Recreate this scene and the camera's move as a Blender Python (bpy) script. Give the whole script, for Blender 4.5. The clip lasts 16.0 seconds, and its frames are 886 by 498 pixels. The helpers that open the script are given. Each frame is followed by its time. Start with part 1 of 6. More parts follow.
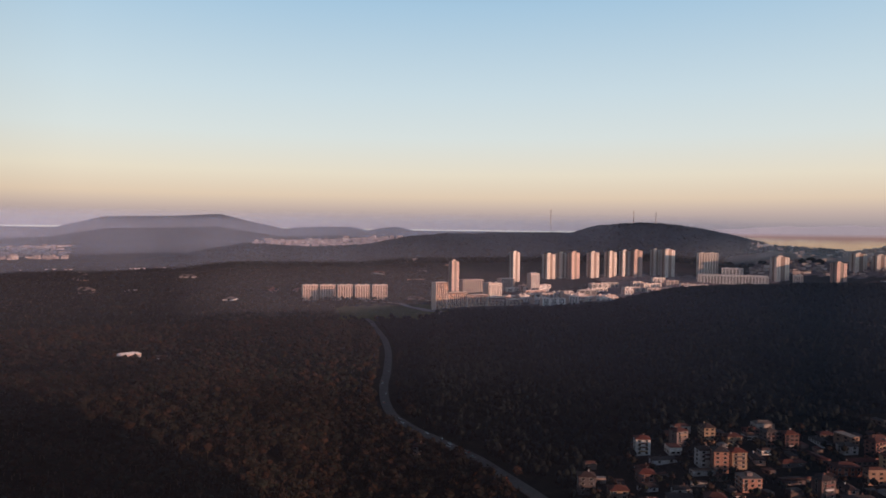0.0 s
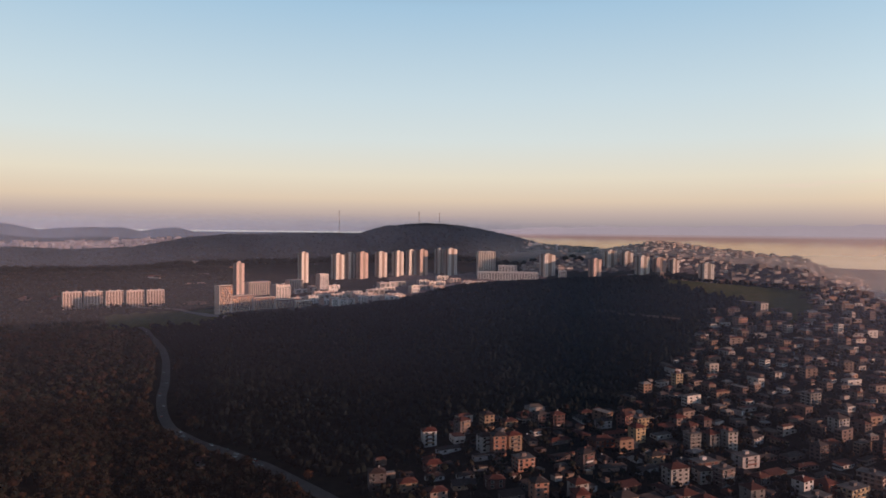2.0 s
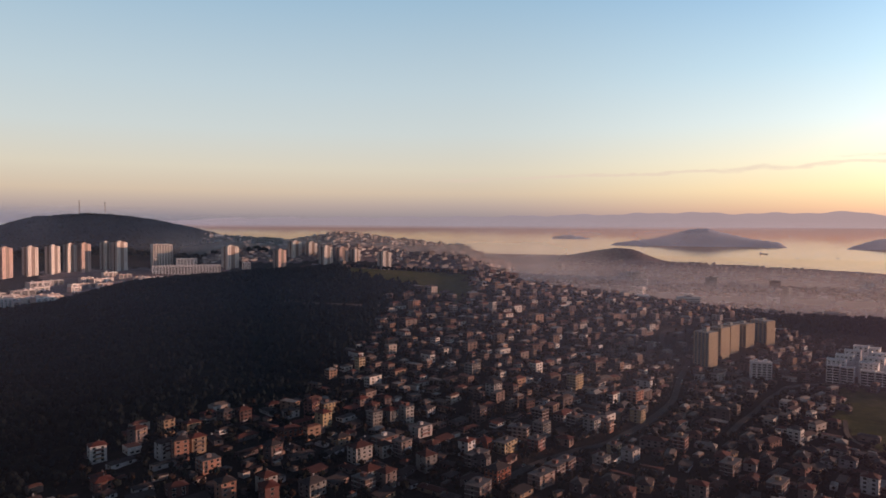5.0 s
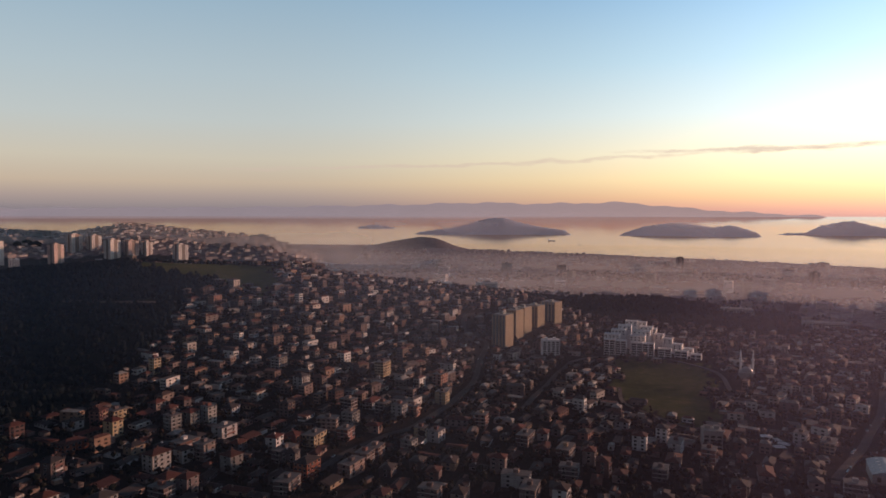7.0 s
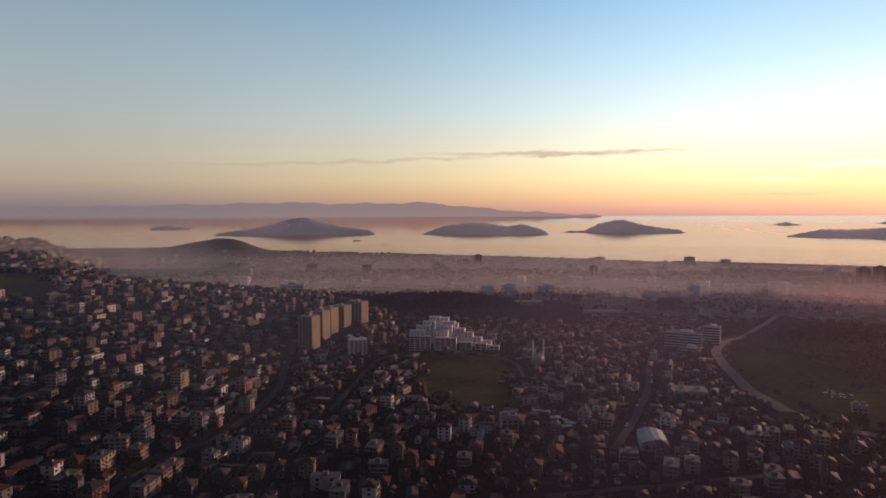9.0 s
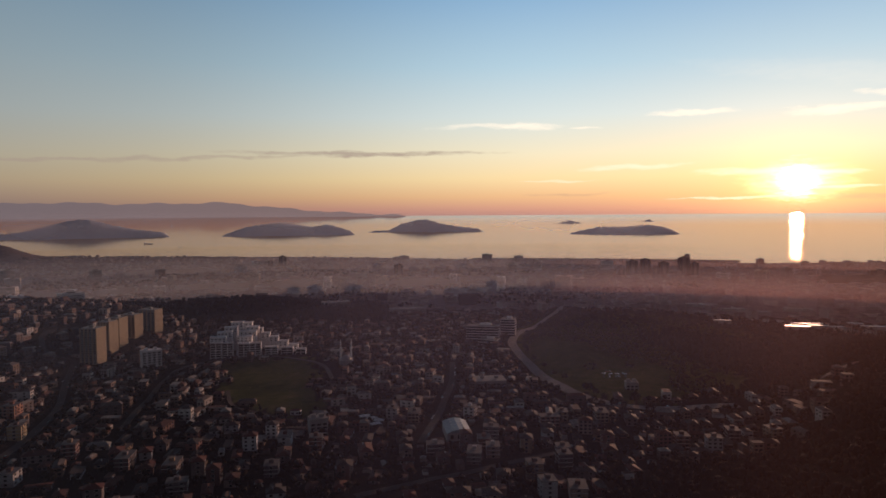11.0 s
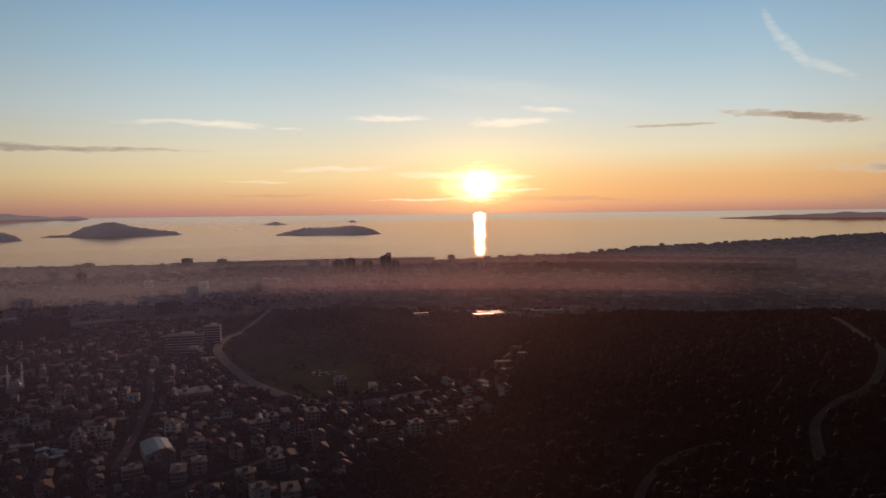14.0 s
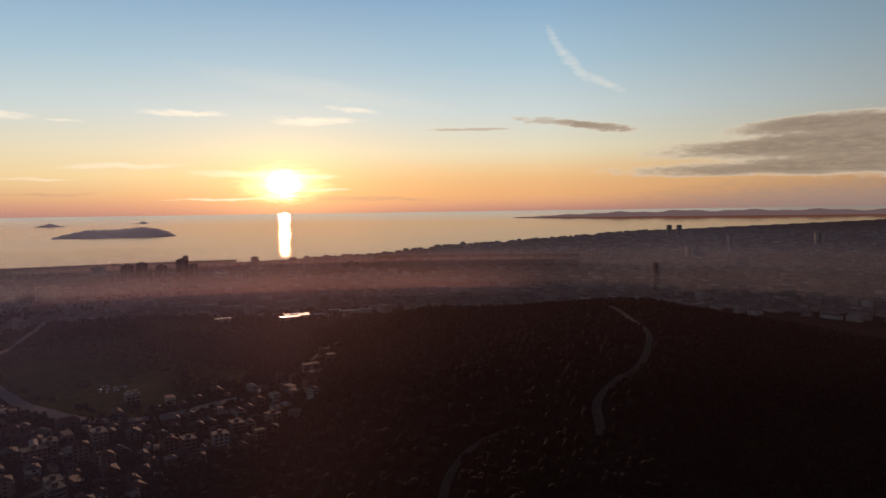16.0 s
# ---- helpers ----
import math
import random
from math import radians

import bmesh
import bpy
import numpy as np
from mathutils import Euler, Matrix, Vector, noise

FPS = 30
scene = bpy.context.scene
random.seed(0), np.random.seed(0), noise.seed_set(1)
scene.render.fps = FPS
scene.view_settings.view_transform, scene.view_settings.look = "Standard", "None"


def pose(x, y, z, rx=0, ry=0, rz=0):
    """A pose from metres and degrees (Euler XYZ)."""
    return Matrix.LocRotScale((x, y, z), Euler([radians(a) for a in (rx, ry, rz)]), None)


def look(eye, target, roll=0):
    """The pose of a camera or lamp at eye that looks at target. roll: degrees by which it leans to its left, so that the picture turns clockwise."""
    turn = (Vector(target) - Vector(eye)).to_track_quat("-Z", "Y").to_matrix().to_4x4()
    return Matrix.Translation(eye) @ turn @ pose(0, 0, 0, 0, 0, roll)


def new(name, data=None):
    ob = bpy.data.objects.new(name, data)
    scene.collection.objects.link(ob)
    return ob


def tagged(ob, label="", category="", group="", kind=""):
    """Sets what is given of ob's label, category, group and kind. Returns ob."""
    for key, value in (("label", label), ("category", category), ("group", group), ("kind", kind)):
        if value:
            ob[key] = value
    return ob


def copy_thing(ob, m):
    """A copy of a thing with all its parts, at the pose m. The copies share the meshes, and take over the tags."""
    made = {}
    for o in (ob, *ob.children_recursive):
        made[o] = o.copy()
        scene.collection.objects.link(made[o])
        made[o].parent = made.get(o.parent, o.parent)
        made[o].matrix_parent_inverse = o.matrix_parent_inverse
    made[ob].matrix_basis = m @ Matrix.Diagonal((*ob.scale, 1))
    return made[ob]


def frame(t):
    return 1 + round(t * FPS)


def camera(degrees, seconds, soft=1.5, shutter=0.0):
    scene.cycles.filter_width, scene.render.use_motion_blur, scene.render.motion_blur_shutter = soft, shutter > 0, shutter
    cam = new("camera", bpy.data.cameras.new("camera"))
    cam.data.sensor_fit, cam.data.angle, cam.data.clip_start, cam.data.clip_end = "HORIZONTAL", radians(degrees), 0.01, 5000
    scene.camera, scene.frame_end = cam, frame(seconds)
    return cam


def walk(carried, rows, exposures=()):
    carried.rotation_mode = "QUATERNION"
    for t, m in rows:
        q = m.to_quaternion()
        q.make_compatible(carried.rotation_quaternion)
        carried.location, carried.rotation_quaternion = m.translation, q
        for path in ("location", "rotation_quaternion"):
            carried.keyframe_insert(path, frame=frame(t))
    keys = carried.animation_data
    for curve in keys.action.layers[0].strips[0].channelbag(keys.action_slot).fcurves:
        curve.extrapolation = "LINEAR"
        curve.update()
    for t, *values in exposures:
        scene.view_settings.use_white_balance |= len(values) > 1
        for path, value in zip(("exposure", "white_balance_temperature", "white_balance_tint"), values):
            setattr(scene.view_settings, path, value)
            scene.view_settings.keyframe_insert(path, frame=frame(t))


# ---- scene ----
# The camera hangs in one spot, EYE metres over the sea, and turns to its right.
EYE = 230.0
cam = camera(65.63, 16.0, soft=1.6)
ROWS = [
    (0.0, 0.075, -1.649, -0.668), (0.5, -4.267, -1.575, -0.708), (1.0, -8.675, -1.543, -0.678),
    (1.5, -13.022, -1.483, -0.645), (2.0, -17.408, -1.425, -0.570), (2.5, -21.813, -1.393, -0.505),
    (3.0, -26.165, -1.378, -0.463), (3.5, -30.479, -1.357, -0.443), (4.0, -34.814, -1.453, -0.435),
    (6.5, -55.406, -2.753, -0.142), (7.0, -59.341, -2.766, -0.083), (7.5, -63.366, -2.763, -0.055),
    (8.0, -67.392, -2.774, -0.006), (8.5, -71.412, -2.768, 0.032), (9.0, -75.463, -2.762, 0.097),
    (11.5, -95.614, -2.839, 0.432), (12.0, -99.664, -2.860, 0.449), (12.5, -103.649, -2.879, 0.475),
    (13.0, -107.656, -2.903, 0.526), (13.5, -111.654, -2.921, 0.600), (14.0, -115.709, -2.944, 0.690),
    (14.5, -119.741, -2.990, 0.787), (15.0, -123.740, -3.036, 0.834), (15.5, -127.736, -3.079, 0.825),
    (16.0, -131.754, -3.134, 0.806),
]
walk(cam, [(t, pose(0, 0, EYE, 0, 0, yaw) @ pose(0, 0, 0, 90 + pitch) @ pose(0, 0, 0, 0, 0, -roll)) for t, yaw, pitch, roll in ROWS],
     [(0.0, 0.05), (4.0, -0.02), (6.5, -0.27), (9.0, -0.64), (11.5, -1.25), (13.0, -1.42), (16.0, -1.35)])

# ---- light ----
SUN_BEARING, SUN_LEVEL = 118.8, 2.35


def srgb(r, g, b):
    """A colour given in screen values of 0 to 255, as linear light."""
    return tuple(((c / 255 + 0.055) / 1.055) ** 2.4 if c > 10 else c / 3294.6 for c in (r, g, b)) + (1.0,)


class Nodes:
    """A small helper to wire node trees."""

    def __init__(self, tree, fresh=True):
        self.tree = tree
        if fresh:
            tree.nodes.clear()

    def add(self, kind, **values):
        node = self.tree.nodes.new(kind)
        for key, value in values.items():
            setattr(node, key, value)
        return node

    def plug(self, socket, value):
        if isinstance(value, bpy.types.NodeSocket):
            self.tree.links.new(value, socket)
        else:
            socket.default_value = value

    def math(self, op, a, b=0.0, c=0.0, clamp=False):
        node = self.add("ShaderNodeMath", operation=op, use_clamp=clamp)
        for socket, value in zip(node.inputs, (a, b, c)):
            self.plug(socket, value)
        return node.outputs[0]

    def spread(self, value, a, b, c=0.0, d=1.0, kind="SMOOTHSTEP"):
        node = self.add("ShaderNodeMapRange", interpolation_type=kind)
        for socket, v in zip(node.inputs, (value, a, b, c, d)):
            self.plug(socket, v)
        return node.outputs[0]

    def ramp(self, fac, stops, kind="LINEAR"):
        node = self.add("ShaderNodeValToRGB")
        node.color_ramp.interpolation = kind
        el = node.color_ramp.elements
        el[0].position, el[0].color = stops[0]
        el[1].position, el[1].color = stops[-1]
        for place, colour in stops[1:-1]:
            e = el.new(place)
            e.color = colour
        self.plug(node.inputs[0], fac)
        return node.outputs[0]

    def mix(self, fac, a, b, kind="MIX"):
        node = self.add("ShaderNodeMix", data_type="RGBA", blend_type=kind)
        node.clamp_result = False
        self.plug(node.inputs[0], fac)
        self.plug(node.inputs[6], a)
        self.plug(node.inputs[7], b)
        return node.outputs[2]

    def noise(self, vector, scale, detail=4.0, rough=0.55, out=0):
        node = self.add("ShaderNodeTexNoise")
        if vector is not None:
            self.plug(node.inputs["Vector"], vector)
        node.inputs["Scale"].default_value, node.inputs["Detail"].default_value = scale, detail
        node.inputs["Roughness"].default_value = rough
        return node.outputs[out]


world = bpy.data.worlds.new("evening_sky")
world.use_nodes = True
scene.world = world
k = Nodes(world.node_tree)
gen = k.add("ShaderNodeTexCoord").outputs["Generated"]
xyz = k.add("ShaderNodeSeparateXYZ")
k.plug(xyz.inputs[0], gen)
sx, sy, sz = xyz.outputs
level = k.math("MULTIPLY", k.math("ARCSINE", sz), 57.2958)
bearing = k.math("MULTIPLY", k.math("ARCTAN2", sx, sy), 57.2958)
# colours of the sky by height, away from the sun and under it
UP = lambda e: (e + 10) / 60
height_in_sky = k.math("DIVIDE", k.math("ADD", level, 10), 60)
away = k.ramp(height_in_sky, [
    (UP(-10), srgb(146, 132, 138)), (UP(-0.3), srgb(142, 130, 140)), (UP(0.6), srgb(156, 146, 152)), (UP(1.5), srgb(184, 167, 163)),
    (UP(2.6), srgb(214, 194, 174)), (UP(4.5), srgb(221, 212, 195)), (UP(7.5), srgb(208, 216, 216)), (UP(11), srgb(194, 211, 220)),
    (UP(18), srgb(160, 192, 216)), (UP(24), srgb(96, 120, 148)), (UP(34), srgb(62, 72, 92)), (UP(50), srgb(44, 48, 64))])
under = k.ramp(height_in_sky, [
    (UP(-10), srgb(176, 134, 118)), (UP(-0.3), srgb(158, 118, 116)), (UP(0.5), srgb(190, 140, 124)), (UP(1.5), srgb(216, 172, 130)),
    (UP(3), srgb(230, 204, 156)), (UP(5), srgb(224, 213, 184)), (UP(8), srgb(198, 209, 209)), (UP(12), srgb(164, 192, 208)),
    (UP(18), srgb(121, 160, 195)), (UP(24), srgb(76, 98, 128)), (UP(34), srgb(46, 54, 72)), (UP(50), srgb(34, 37, 50))])
under = k.mix(1.0, under, (1.75, 1.75, 1.75, 1), "MULTIPLY")
sb = radians(SUN_BEARING)
flat = k.math("MAXIMUM", k.math("SQRT", k.math("ADD", k.math("MULTIPLY", sx, sx), k.math("MULTIPLY", sy, sy))), 0.01)
toward = k.math("DIVIDE", k.math("ADD", k.math("MULTIPLY", sx, math.sin(sb)), k.math("MULTIPLY", sy, math.cos(sb))), flat)
sky = k.mix(k.spread(toward, 0.25, 1.0), away, under)
# the side of the sky round the sun is the brighter one
sunny = k.math("MULTIPLY", k.spread(bearing, 66.0, 102.0), k.spread(bearing, 179.0, 165.0))
lift_ = k.math("MULTIPLY_ADD", sunny, 0.48, 1.0)
bright = k.add("ShaderNodeCombineColor")
for socket in bright.inputs[:3]:
    k.plug(socket, lift_)
sky = k.mix(1.0, sky, bright.outputs[0], "MULTIPLY")
# a warm band lies low over the land past the sun
band = k.math("MULTIPLY", k.math("MULTIPLY", k.spread(bearing, 104.0, 138.0), k.spread(bearing, 179.0, 168.0)), k.math("MULTIPLY", k.spread(level, -0.2, 1.6), k.spread(level, 5.0, 2.2)))
sky = k.mix(k.math("MULTIPLY", band, 0.62), sky, (2.0, 1.0, 0.42, 1.0))
# dusk gathers on the side that lies away from sun and sea
dusk = k.math("DIVIDE", k.math("ADD", k.math("MULTIPLY", sx, math.sin(radians(236))), k.math("MULTIPLY", sy, math.cos(radians(236)))), flat)
sky = k.mix(k.spread(dusk, -0.1, 0.9, 0.0, 0.75, "LINEAR"), sky, srgb(66, 52, 60))
# clouds: thin streaks (bearing, height, half length, half thickness, tilt, density)
BRIGHT = [
    (95.6, 7.3, 5, 0.22, 0.01, .5), (98.5, 7.2, 3, 0.28, 0.0, .6), (111.4, 7.85, 3.4, 0.33, 0.0, .8), (121.6, 7.45, 3.7, 0.36, 0.0, .8), (124.6, 8.3, 2.3, 0.22, -0.1, .6),
    (103.2, 6.95, 1.5, 0.13, 0.0, .5), (122, 9.9, 11, 0.9, -0.14, .10), (107, 3.75, 4.5, 0.22, 0.03, .5), (101, 2.72, 3.2, 0.12, 0.0, .4), (116.5, 3.25, 5, 0.3, 0.02, .6), (120.5, 2.9, 3.2, 0.18, 0.0, .7), (114.5, 1.15, 5, 0.09, 0.0, .7), (122.2, 1.9, 2.2, 0.14, 0.0, .6),
    (141.3, 13.1, 0.9, 0.75, -1.5, .26), (142.7, 11.5, 1.1, 0.7, -1.2, .26), (144.8, 10.05, 1.9, 0.42, -0.45, .26),
]
DARK = [
    (85, 5.05, 11.5, 0.24, 0.0, .8), (64, 4.3, 24, 0.17, 0.03, .55), (124.5, 1.15, 7, 0.25, -0.02, .6),
    (164, 0.5, 17, 1.7, 0.0, .75), (102, 1.7, 4, 0.12, 0.0, .35),
]
coord = k.add("ShaderNodeCombineXYZ")
k.plug(coord.inputs[0], k.math("MULTIPLY", bearing, 0.3))
k.plug(coord.inputs[1], k.math("MULTIPLY", level, 1.3))
wisp = k.noise(coord.outputs[0], 0.7, 3.0, 0.5)
fine = k.noise(coord.outputs[0], 2.6, 6.0, 0.65)
for lit, streaks in (((2.6, 2.25, 1.85, 1.0), BRIGHT), ((0.78, 0.60, 0.53, 1.0), DARK)):
    for b, e, long, thick, tilt, dense in streaks:
        away_ = k.math("SUBTRACT", bearing, float(b))
        along = k.math("DIVIDE", away_, float(long))
        rise = k.math("MULTIPLY_ADD", away_, tilt, k.math("MULTIPLY_ADD", k.math("SUBTRACT", wisp, 0.5), 0.9, float(e)))
        across = k.math("DIVIDE", k.math("SUBTRACT", level, rise), float(thick))
        body = k.math("SUBTRACT", 1.0, k.math("ADD", k.math("MULTIPLY", along, along), k.math("MULTIPLY", across, across)))
        body = k.math("ADD", body, k.math("MULTIPLY", k.math("SUBTRACT", fine, 0.55), 2.2))
        sky = k.mix(k.spread(body, -0.5, 1.3, 0.0, dense), sky, lit)
# thick evening clouds: a lit rim round a grey-brown heart
hearts = []
for b, e, long, thick, tilt, dense in ((134.2, 6.72, 3.3, 0.16, 0.0, .5), (141.5, 7.1, 3.6, 0.3, -0.1, .5), (144.2, 6.75, 3.2, 0.34, -0.13, .85), (161.5, 6.0, 7.5, 0.7, 0.03, 1), (161, 4.65, 12.0, 0.85, 0.03, 1), (162, 2.95, 15.5, 0.6, 0.0, 1), (170, 4.4, 15, 2.3, 0.0, 1), (168, 3.6, 13, 1.3, 0.0, .8)):
    away_ = k.math("SUBTRACT", bearing, float(b))
    along = k.math("DIVIDE", away_, float(long))
    rise = k.math("MULTIPLY_ADD", away_, tilt, k.math("MULTIPLY_ADD", k.math("SUBTRACT", wisp, 0.5), 0.9, float(e)))
    across = k.math("DIVIDE", k.math("SUBTRACT", level, rise), float(thick))
    body = k.math("SUBTRACT", 1.0, k.math("ADD", k.math("MULTIPLY", along, along), k.math("MULTIPLY", across, across)))
    body = k.math("ADD", body, k.math("MULTIPLY", k.math("SUBTRACT", fine, 0.5), 1.5 if long > 7 else 3.2))
    sky = k.mix(k.spread(body, -0.4, 0.2, 0.0, 0.65 * dense), sky, (1.9, 1.6, 1.25, 1.0))
    hearts.append(k.spread(body, -0.3, 0.8, 0.0, dense))
grey = k.mix(k.spread(fine, 0.3, 0.7), (0.62, 0.47, 0.37, 1.0), (0.86, 0.66, 0.50, 1.0))
for heart in hearts:
    sky = k.mix(heart, sky, grey)
# the low sun and its glow
deep = k.math("SUBTRACT", level, SUN_LEVEL)
side = k.math("SUBTRACT", bearing, SUN_BEARING)
off = k.math("SQRT", k.math("ADD", k.math("MULTIPLY", deep, deep), k.math("MULTIPLY", side, side)))
wide = k.math("SQRT", k.math("ADD", k.math("MULTIPLY", k.math("MULTIPLY", deep, deep), 2.2), k.math("MULTIPLY", side, side)))
sky = k.mix(k.math("MULTIPLY", k.math("POWER", 2.718, k.math("MULTIPLY", wide, -0.13)), 0.27), sky, srgb(255, 226, 192), "ADD")
sky = k.mix(k.math("MULTIPLY", k.math("POWER", 2.718, k.math("MULTIPLY", wide, -0.38)), 1.5), sky, srgb(255, 204, 96), "ADD")
sky = k.mix(k.math("POWER", k.spread(k.math("MULTIPLY_ADD", k.math("SUBTRACT", fine, 0.5), 2.4, off), 2.0, 0.1, kind="LINEAR"), 3.0), sky, (22.0, 18.0, 10.0, 1.0))
broad_off = k.math("SQRT", k.math("ADD", k.math("MULTIPLY", k.math("MULTIPLY", deep, deep), 1.5), k.math("MULTIPLY", k.math("MULTIPLY", side, side), 0.28)))
sky = k.mix(k.math("POWER", k.spread(k.math("MULTIPLY_ADD", k.math("SUBTRACT", fine, 0.5), 1.8, broad_off), 2.4, 0.1, kind="LINEAR"), 2.0), sky, (5.0, 3.9, 1.9, 1.0), "ADD")
air = k.add("ShaderNodeTexSky", sky_type="NISHITA", sun_disc=False, sun_elevation=radians(SUN_LEVEL), sun_rotation=sb)
sky = k.mix(0.02, sky, air.outputs[0], "ADD")
back = k.add("ShaderNodeBackground")
k.plug(back.inputs[0], sky)
back.inputs[1].default_value = 1.0
k.plug(k.add("ShaderNodeOutputWorld").inputs[0], back.outputs[0])

sun = new("sun", bpy.data.lights.new("sun", "SUN"))
sun.data.energy, sun.data.angle, sun.data.color = 5.0, radians(0.5), (1.0, 0.53, 0.36)
SUN_LIFT = 6.0
sun.matrix_world = look((0, 0, 900), (-math.sin(sb) * 100, -math.cos(sb) * 100, 900 - 100 * math.tan(radians(SUN_LIFT))))

# ---- materials ----


def surface(name, colours, scale=0.3, rough=0.8, metal=0.0, bump=0.0, grain=8.0, vary="", spec=0.15, patchy=0.8):
    """A mottled surface: colours over a broad noise, a fine grain, and a choice per object or per island."""
    m = bpy.data.materials.new(name)
    m.use_nodes = True
    n = Nodes(m.node_tree)
    place = n.add("ShaderNodeNewGeometry").outputs["Position"] if vary != "object" else n.add("ShaderNodeTexCoord").outputs["Object"]
    broad = n.noise(place, scale, 5.0)
    fac = broad
    if vary == "object":
        fac = n.add("ShaderNodeObjectInfo").outputs["Random"]
    elif vary == "island":
        fac = n.add("ShaderNodeNewGeometry").outputs["Random Per Island"]
    stops = [(i / max(1, len(colours) - 1), c) for i, c in enumerate(colours)]
    if not vary:
        stops = [(0.28 + 0.44 * p, c) for p, c in stops]
    base = n.ramp(fac, stops, "CONSTANT" if vary and len(colours) > 3 else "LINEAR")
    speck = n.noise(place, scale * grain, 4.0)
    base = n.mix(1.0, base, n.ramp(speck, [(0.25, (0.72, 0.72, 0.72, 1)), (0.75, (1.2, 1.2, 1.2, 1))]), "MULTIPLY")
    if vary:
        base = n.mix(1.0, base, n.ramp(broad, [(0.32, (patchy, patchy * 0.98, patchy * 0.96, 1)), (0.68, (1.1, 1.1, 1.1, 1))]), "MULTIPLY")
    p = n.add("ShaderNodeBsdfPrincipled")
    n.plug(p.inputs["Base Color"], base)
    p.inputs["Roughness"].default_value, p.inputs["Metallic"].default_value = rough, metal
    p.inputs["Specular IOR Level"].default_value = spec
    if bump:
        b = n.add("ShaderNodeBump")
        b.inputs["Strength"].default_value, b.inputs["Distance"].default_value = 0.6, bump
        n.plug(b.inputs["Height"], speck)
        n.plug(p.inputs["Normal"], b.outputs[0])
    n.plug(n.add("ShaderNodeOutputMaterial").inputs[0], p.outputs[0])
    return m


def C(r, g, b):
    return (r, g, b, 1.0)


PLASTER = surface("plaster", [C(.172, .14, .14), C(.117, .098, .101), C(.14, .078, .07), C(.25, .187, .172), C(.109, .062, .058), C(.265, .195, .14), C(.109, .098, .105), C(.499, .499, .523), C(.187, .094, .086), C(.094, .074, .078), C(.374, .359, .374), C(.117, .086, .086), C(.109, .086, .086)], 0.25, 0.85, vary="object")
ROOF = surface("roof_tiles", [C(.075, .032, .028), C(.05, .034, .033), C(.095, .038, .03), C(.045, .038, .04), C(.065, .055, .055), C(.11, .036, .028), C(.045, .03, .03)], 0.4, 0.85, vary="object")
FLATROOF = surface("flat_roof", [C(.08, .075, .075), C(.15, .14, .14), C(.10, .085, .08)], 0.2, 0.85)
GLASS = surface("window_glass", [C(.015, .017, .02), C(.03, .032, .036)], 0.5, 0.12, spec=0.6)
FRAME = surface("window_frame", [C(.372, .372, .372), C(.434, .434, .422)], 1.0, 0.5)
TOWER = surface("tower_render", [C(.66, .62, .58), C(.74, .70, .67)], 0.05, 0.8)
TOWER_TRIM = surface("tower_trim", [C(.42, .30, .25), C(.36, .27, .23)], 0.05, 0.8)
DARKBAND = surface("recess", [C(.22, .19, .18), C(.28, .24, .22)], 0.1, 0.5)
CITY = surface("city_walls", [C(.221, .178, .162), C(.145, .111, .098), C(.391, .357, .34), C(.128, .085, .076), C(.187, .136, .119), C(.255, .17, .128), C(.111, .089, .089), C(.544, .527, .518), C(.136, .102, .098), C(.119, .085, .081)], 0.05, 0.85, vary="island")
ASPHALT = surface("asphalt", [C(.045, .043, .043), C(.07, .066, .065)], 0.08, 0.95, spec=0.05)
DIRT = surface("dirt_track", [C(.07, .05, .04), C(.11, .085, .065)], 0.1, 0.95)
CONCRETE = surface("concrete", [C(.26, .25, .24), C(.34, .33, .32)], 0.15, 0.95, spec=0.1)
ROADBED = surface("pale_road", [C(.10, .095, .09), C(.14, .13, .125)], 0.15, 1.0, spec=0.02)
STEEL = surface("painted_steel", [C(.25, .24, .25), C(.34, .32, .32)], 0.5, 0.5, 0.4)
# island scrub with the blue-grey of distant haze painted into its colour
ISLAND = surface("haze_tinted_island_scrub", [C(.36, .37, .46), C(.42, .43, .52)], 0.012, 0.95, bump=2.0)
FARLAND = surface("far_mountains_haze_glow", [C(.20, .17, .19), C(.26, .22, .24)], 0.0008, 0.95, grain=2.0)
# haze painted as a glow of the farthest shores themselves, warmer towards the sun
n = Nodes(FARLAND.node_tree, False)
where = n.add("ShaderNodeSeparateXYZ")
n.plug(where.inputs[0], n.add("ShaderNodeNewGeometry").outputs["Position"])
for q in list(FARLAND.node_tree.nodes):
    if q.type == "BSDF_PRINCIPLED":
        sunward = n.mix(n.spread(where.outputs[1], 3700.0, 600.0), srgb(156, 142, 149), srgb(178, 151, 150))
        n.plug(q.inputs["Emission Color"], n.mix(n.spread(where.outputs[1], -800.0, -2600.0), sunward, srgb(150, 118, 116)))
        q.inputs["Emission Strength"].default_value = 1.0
BARK = surface("bark", [C(.06, .045, .035), C(.1, .08, .06)], 1.0, 0.9)
# leaves and needles nearly black: the woods' evening shade is in their colour
LEAVES = surface("shaded_oak_leaves", [C(.013, .014, .011), C(.016, .015, .011), C(.022, .014, .010), C(.011, .014, .011), C(.027, .016, .011), C(.011, .012, .010)], 0.008, 0.95, vary="island", spec=0.1, patchy=0.5)
PINES = surface("shaded_pine_needles", [C(.008, .012, .012), C(.010, .014, .014), C(.009, .012, .013), C(.011, .014, .013)], 0.008, 0.95, vary="island", spec=0.05, patchy=0.55)
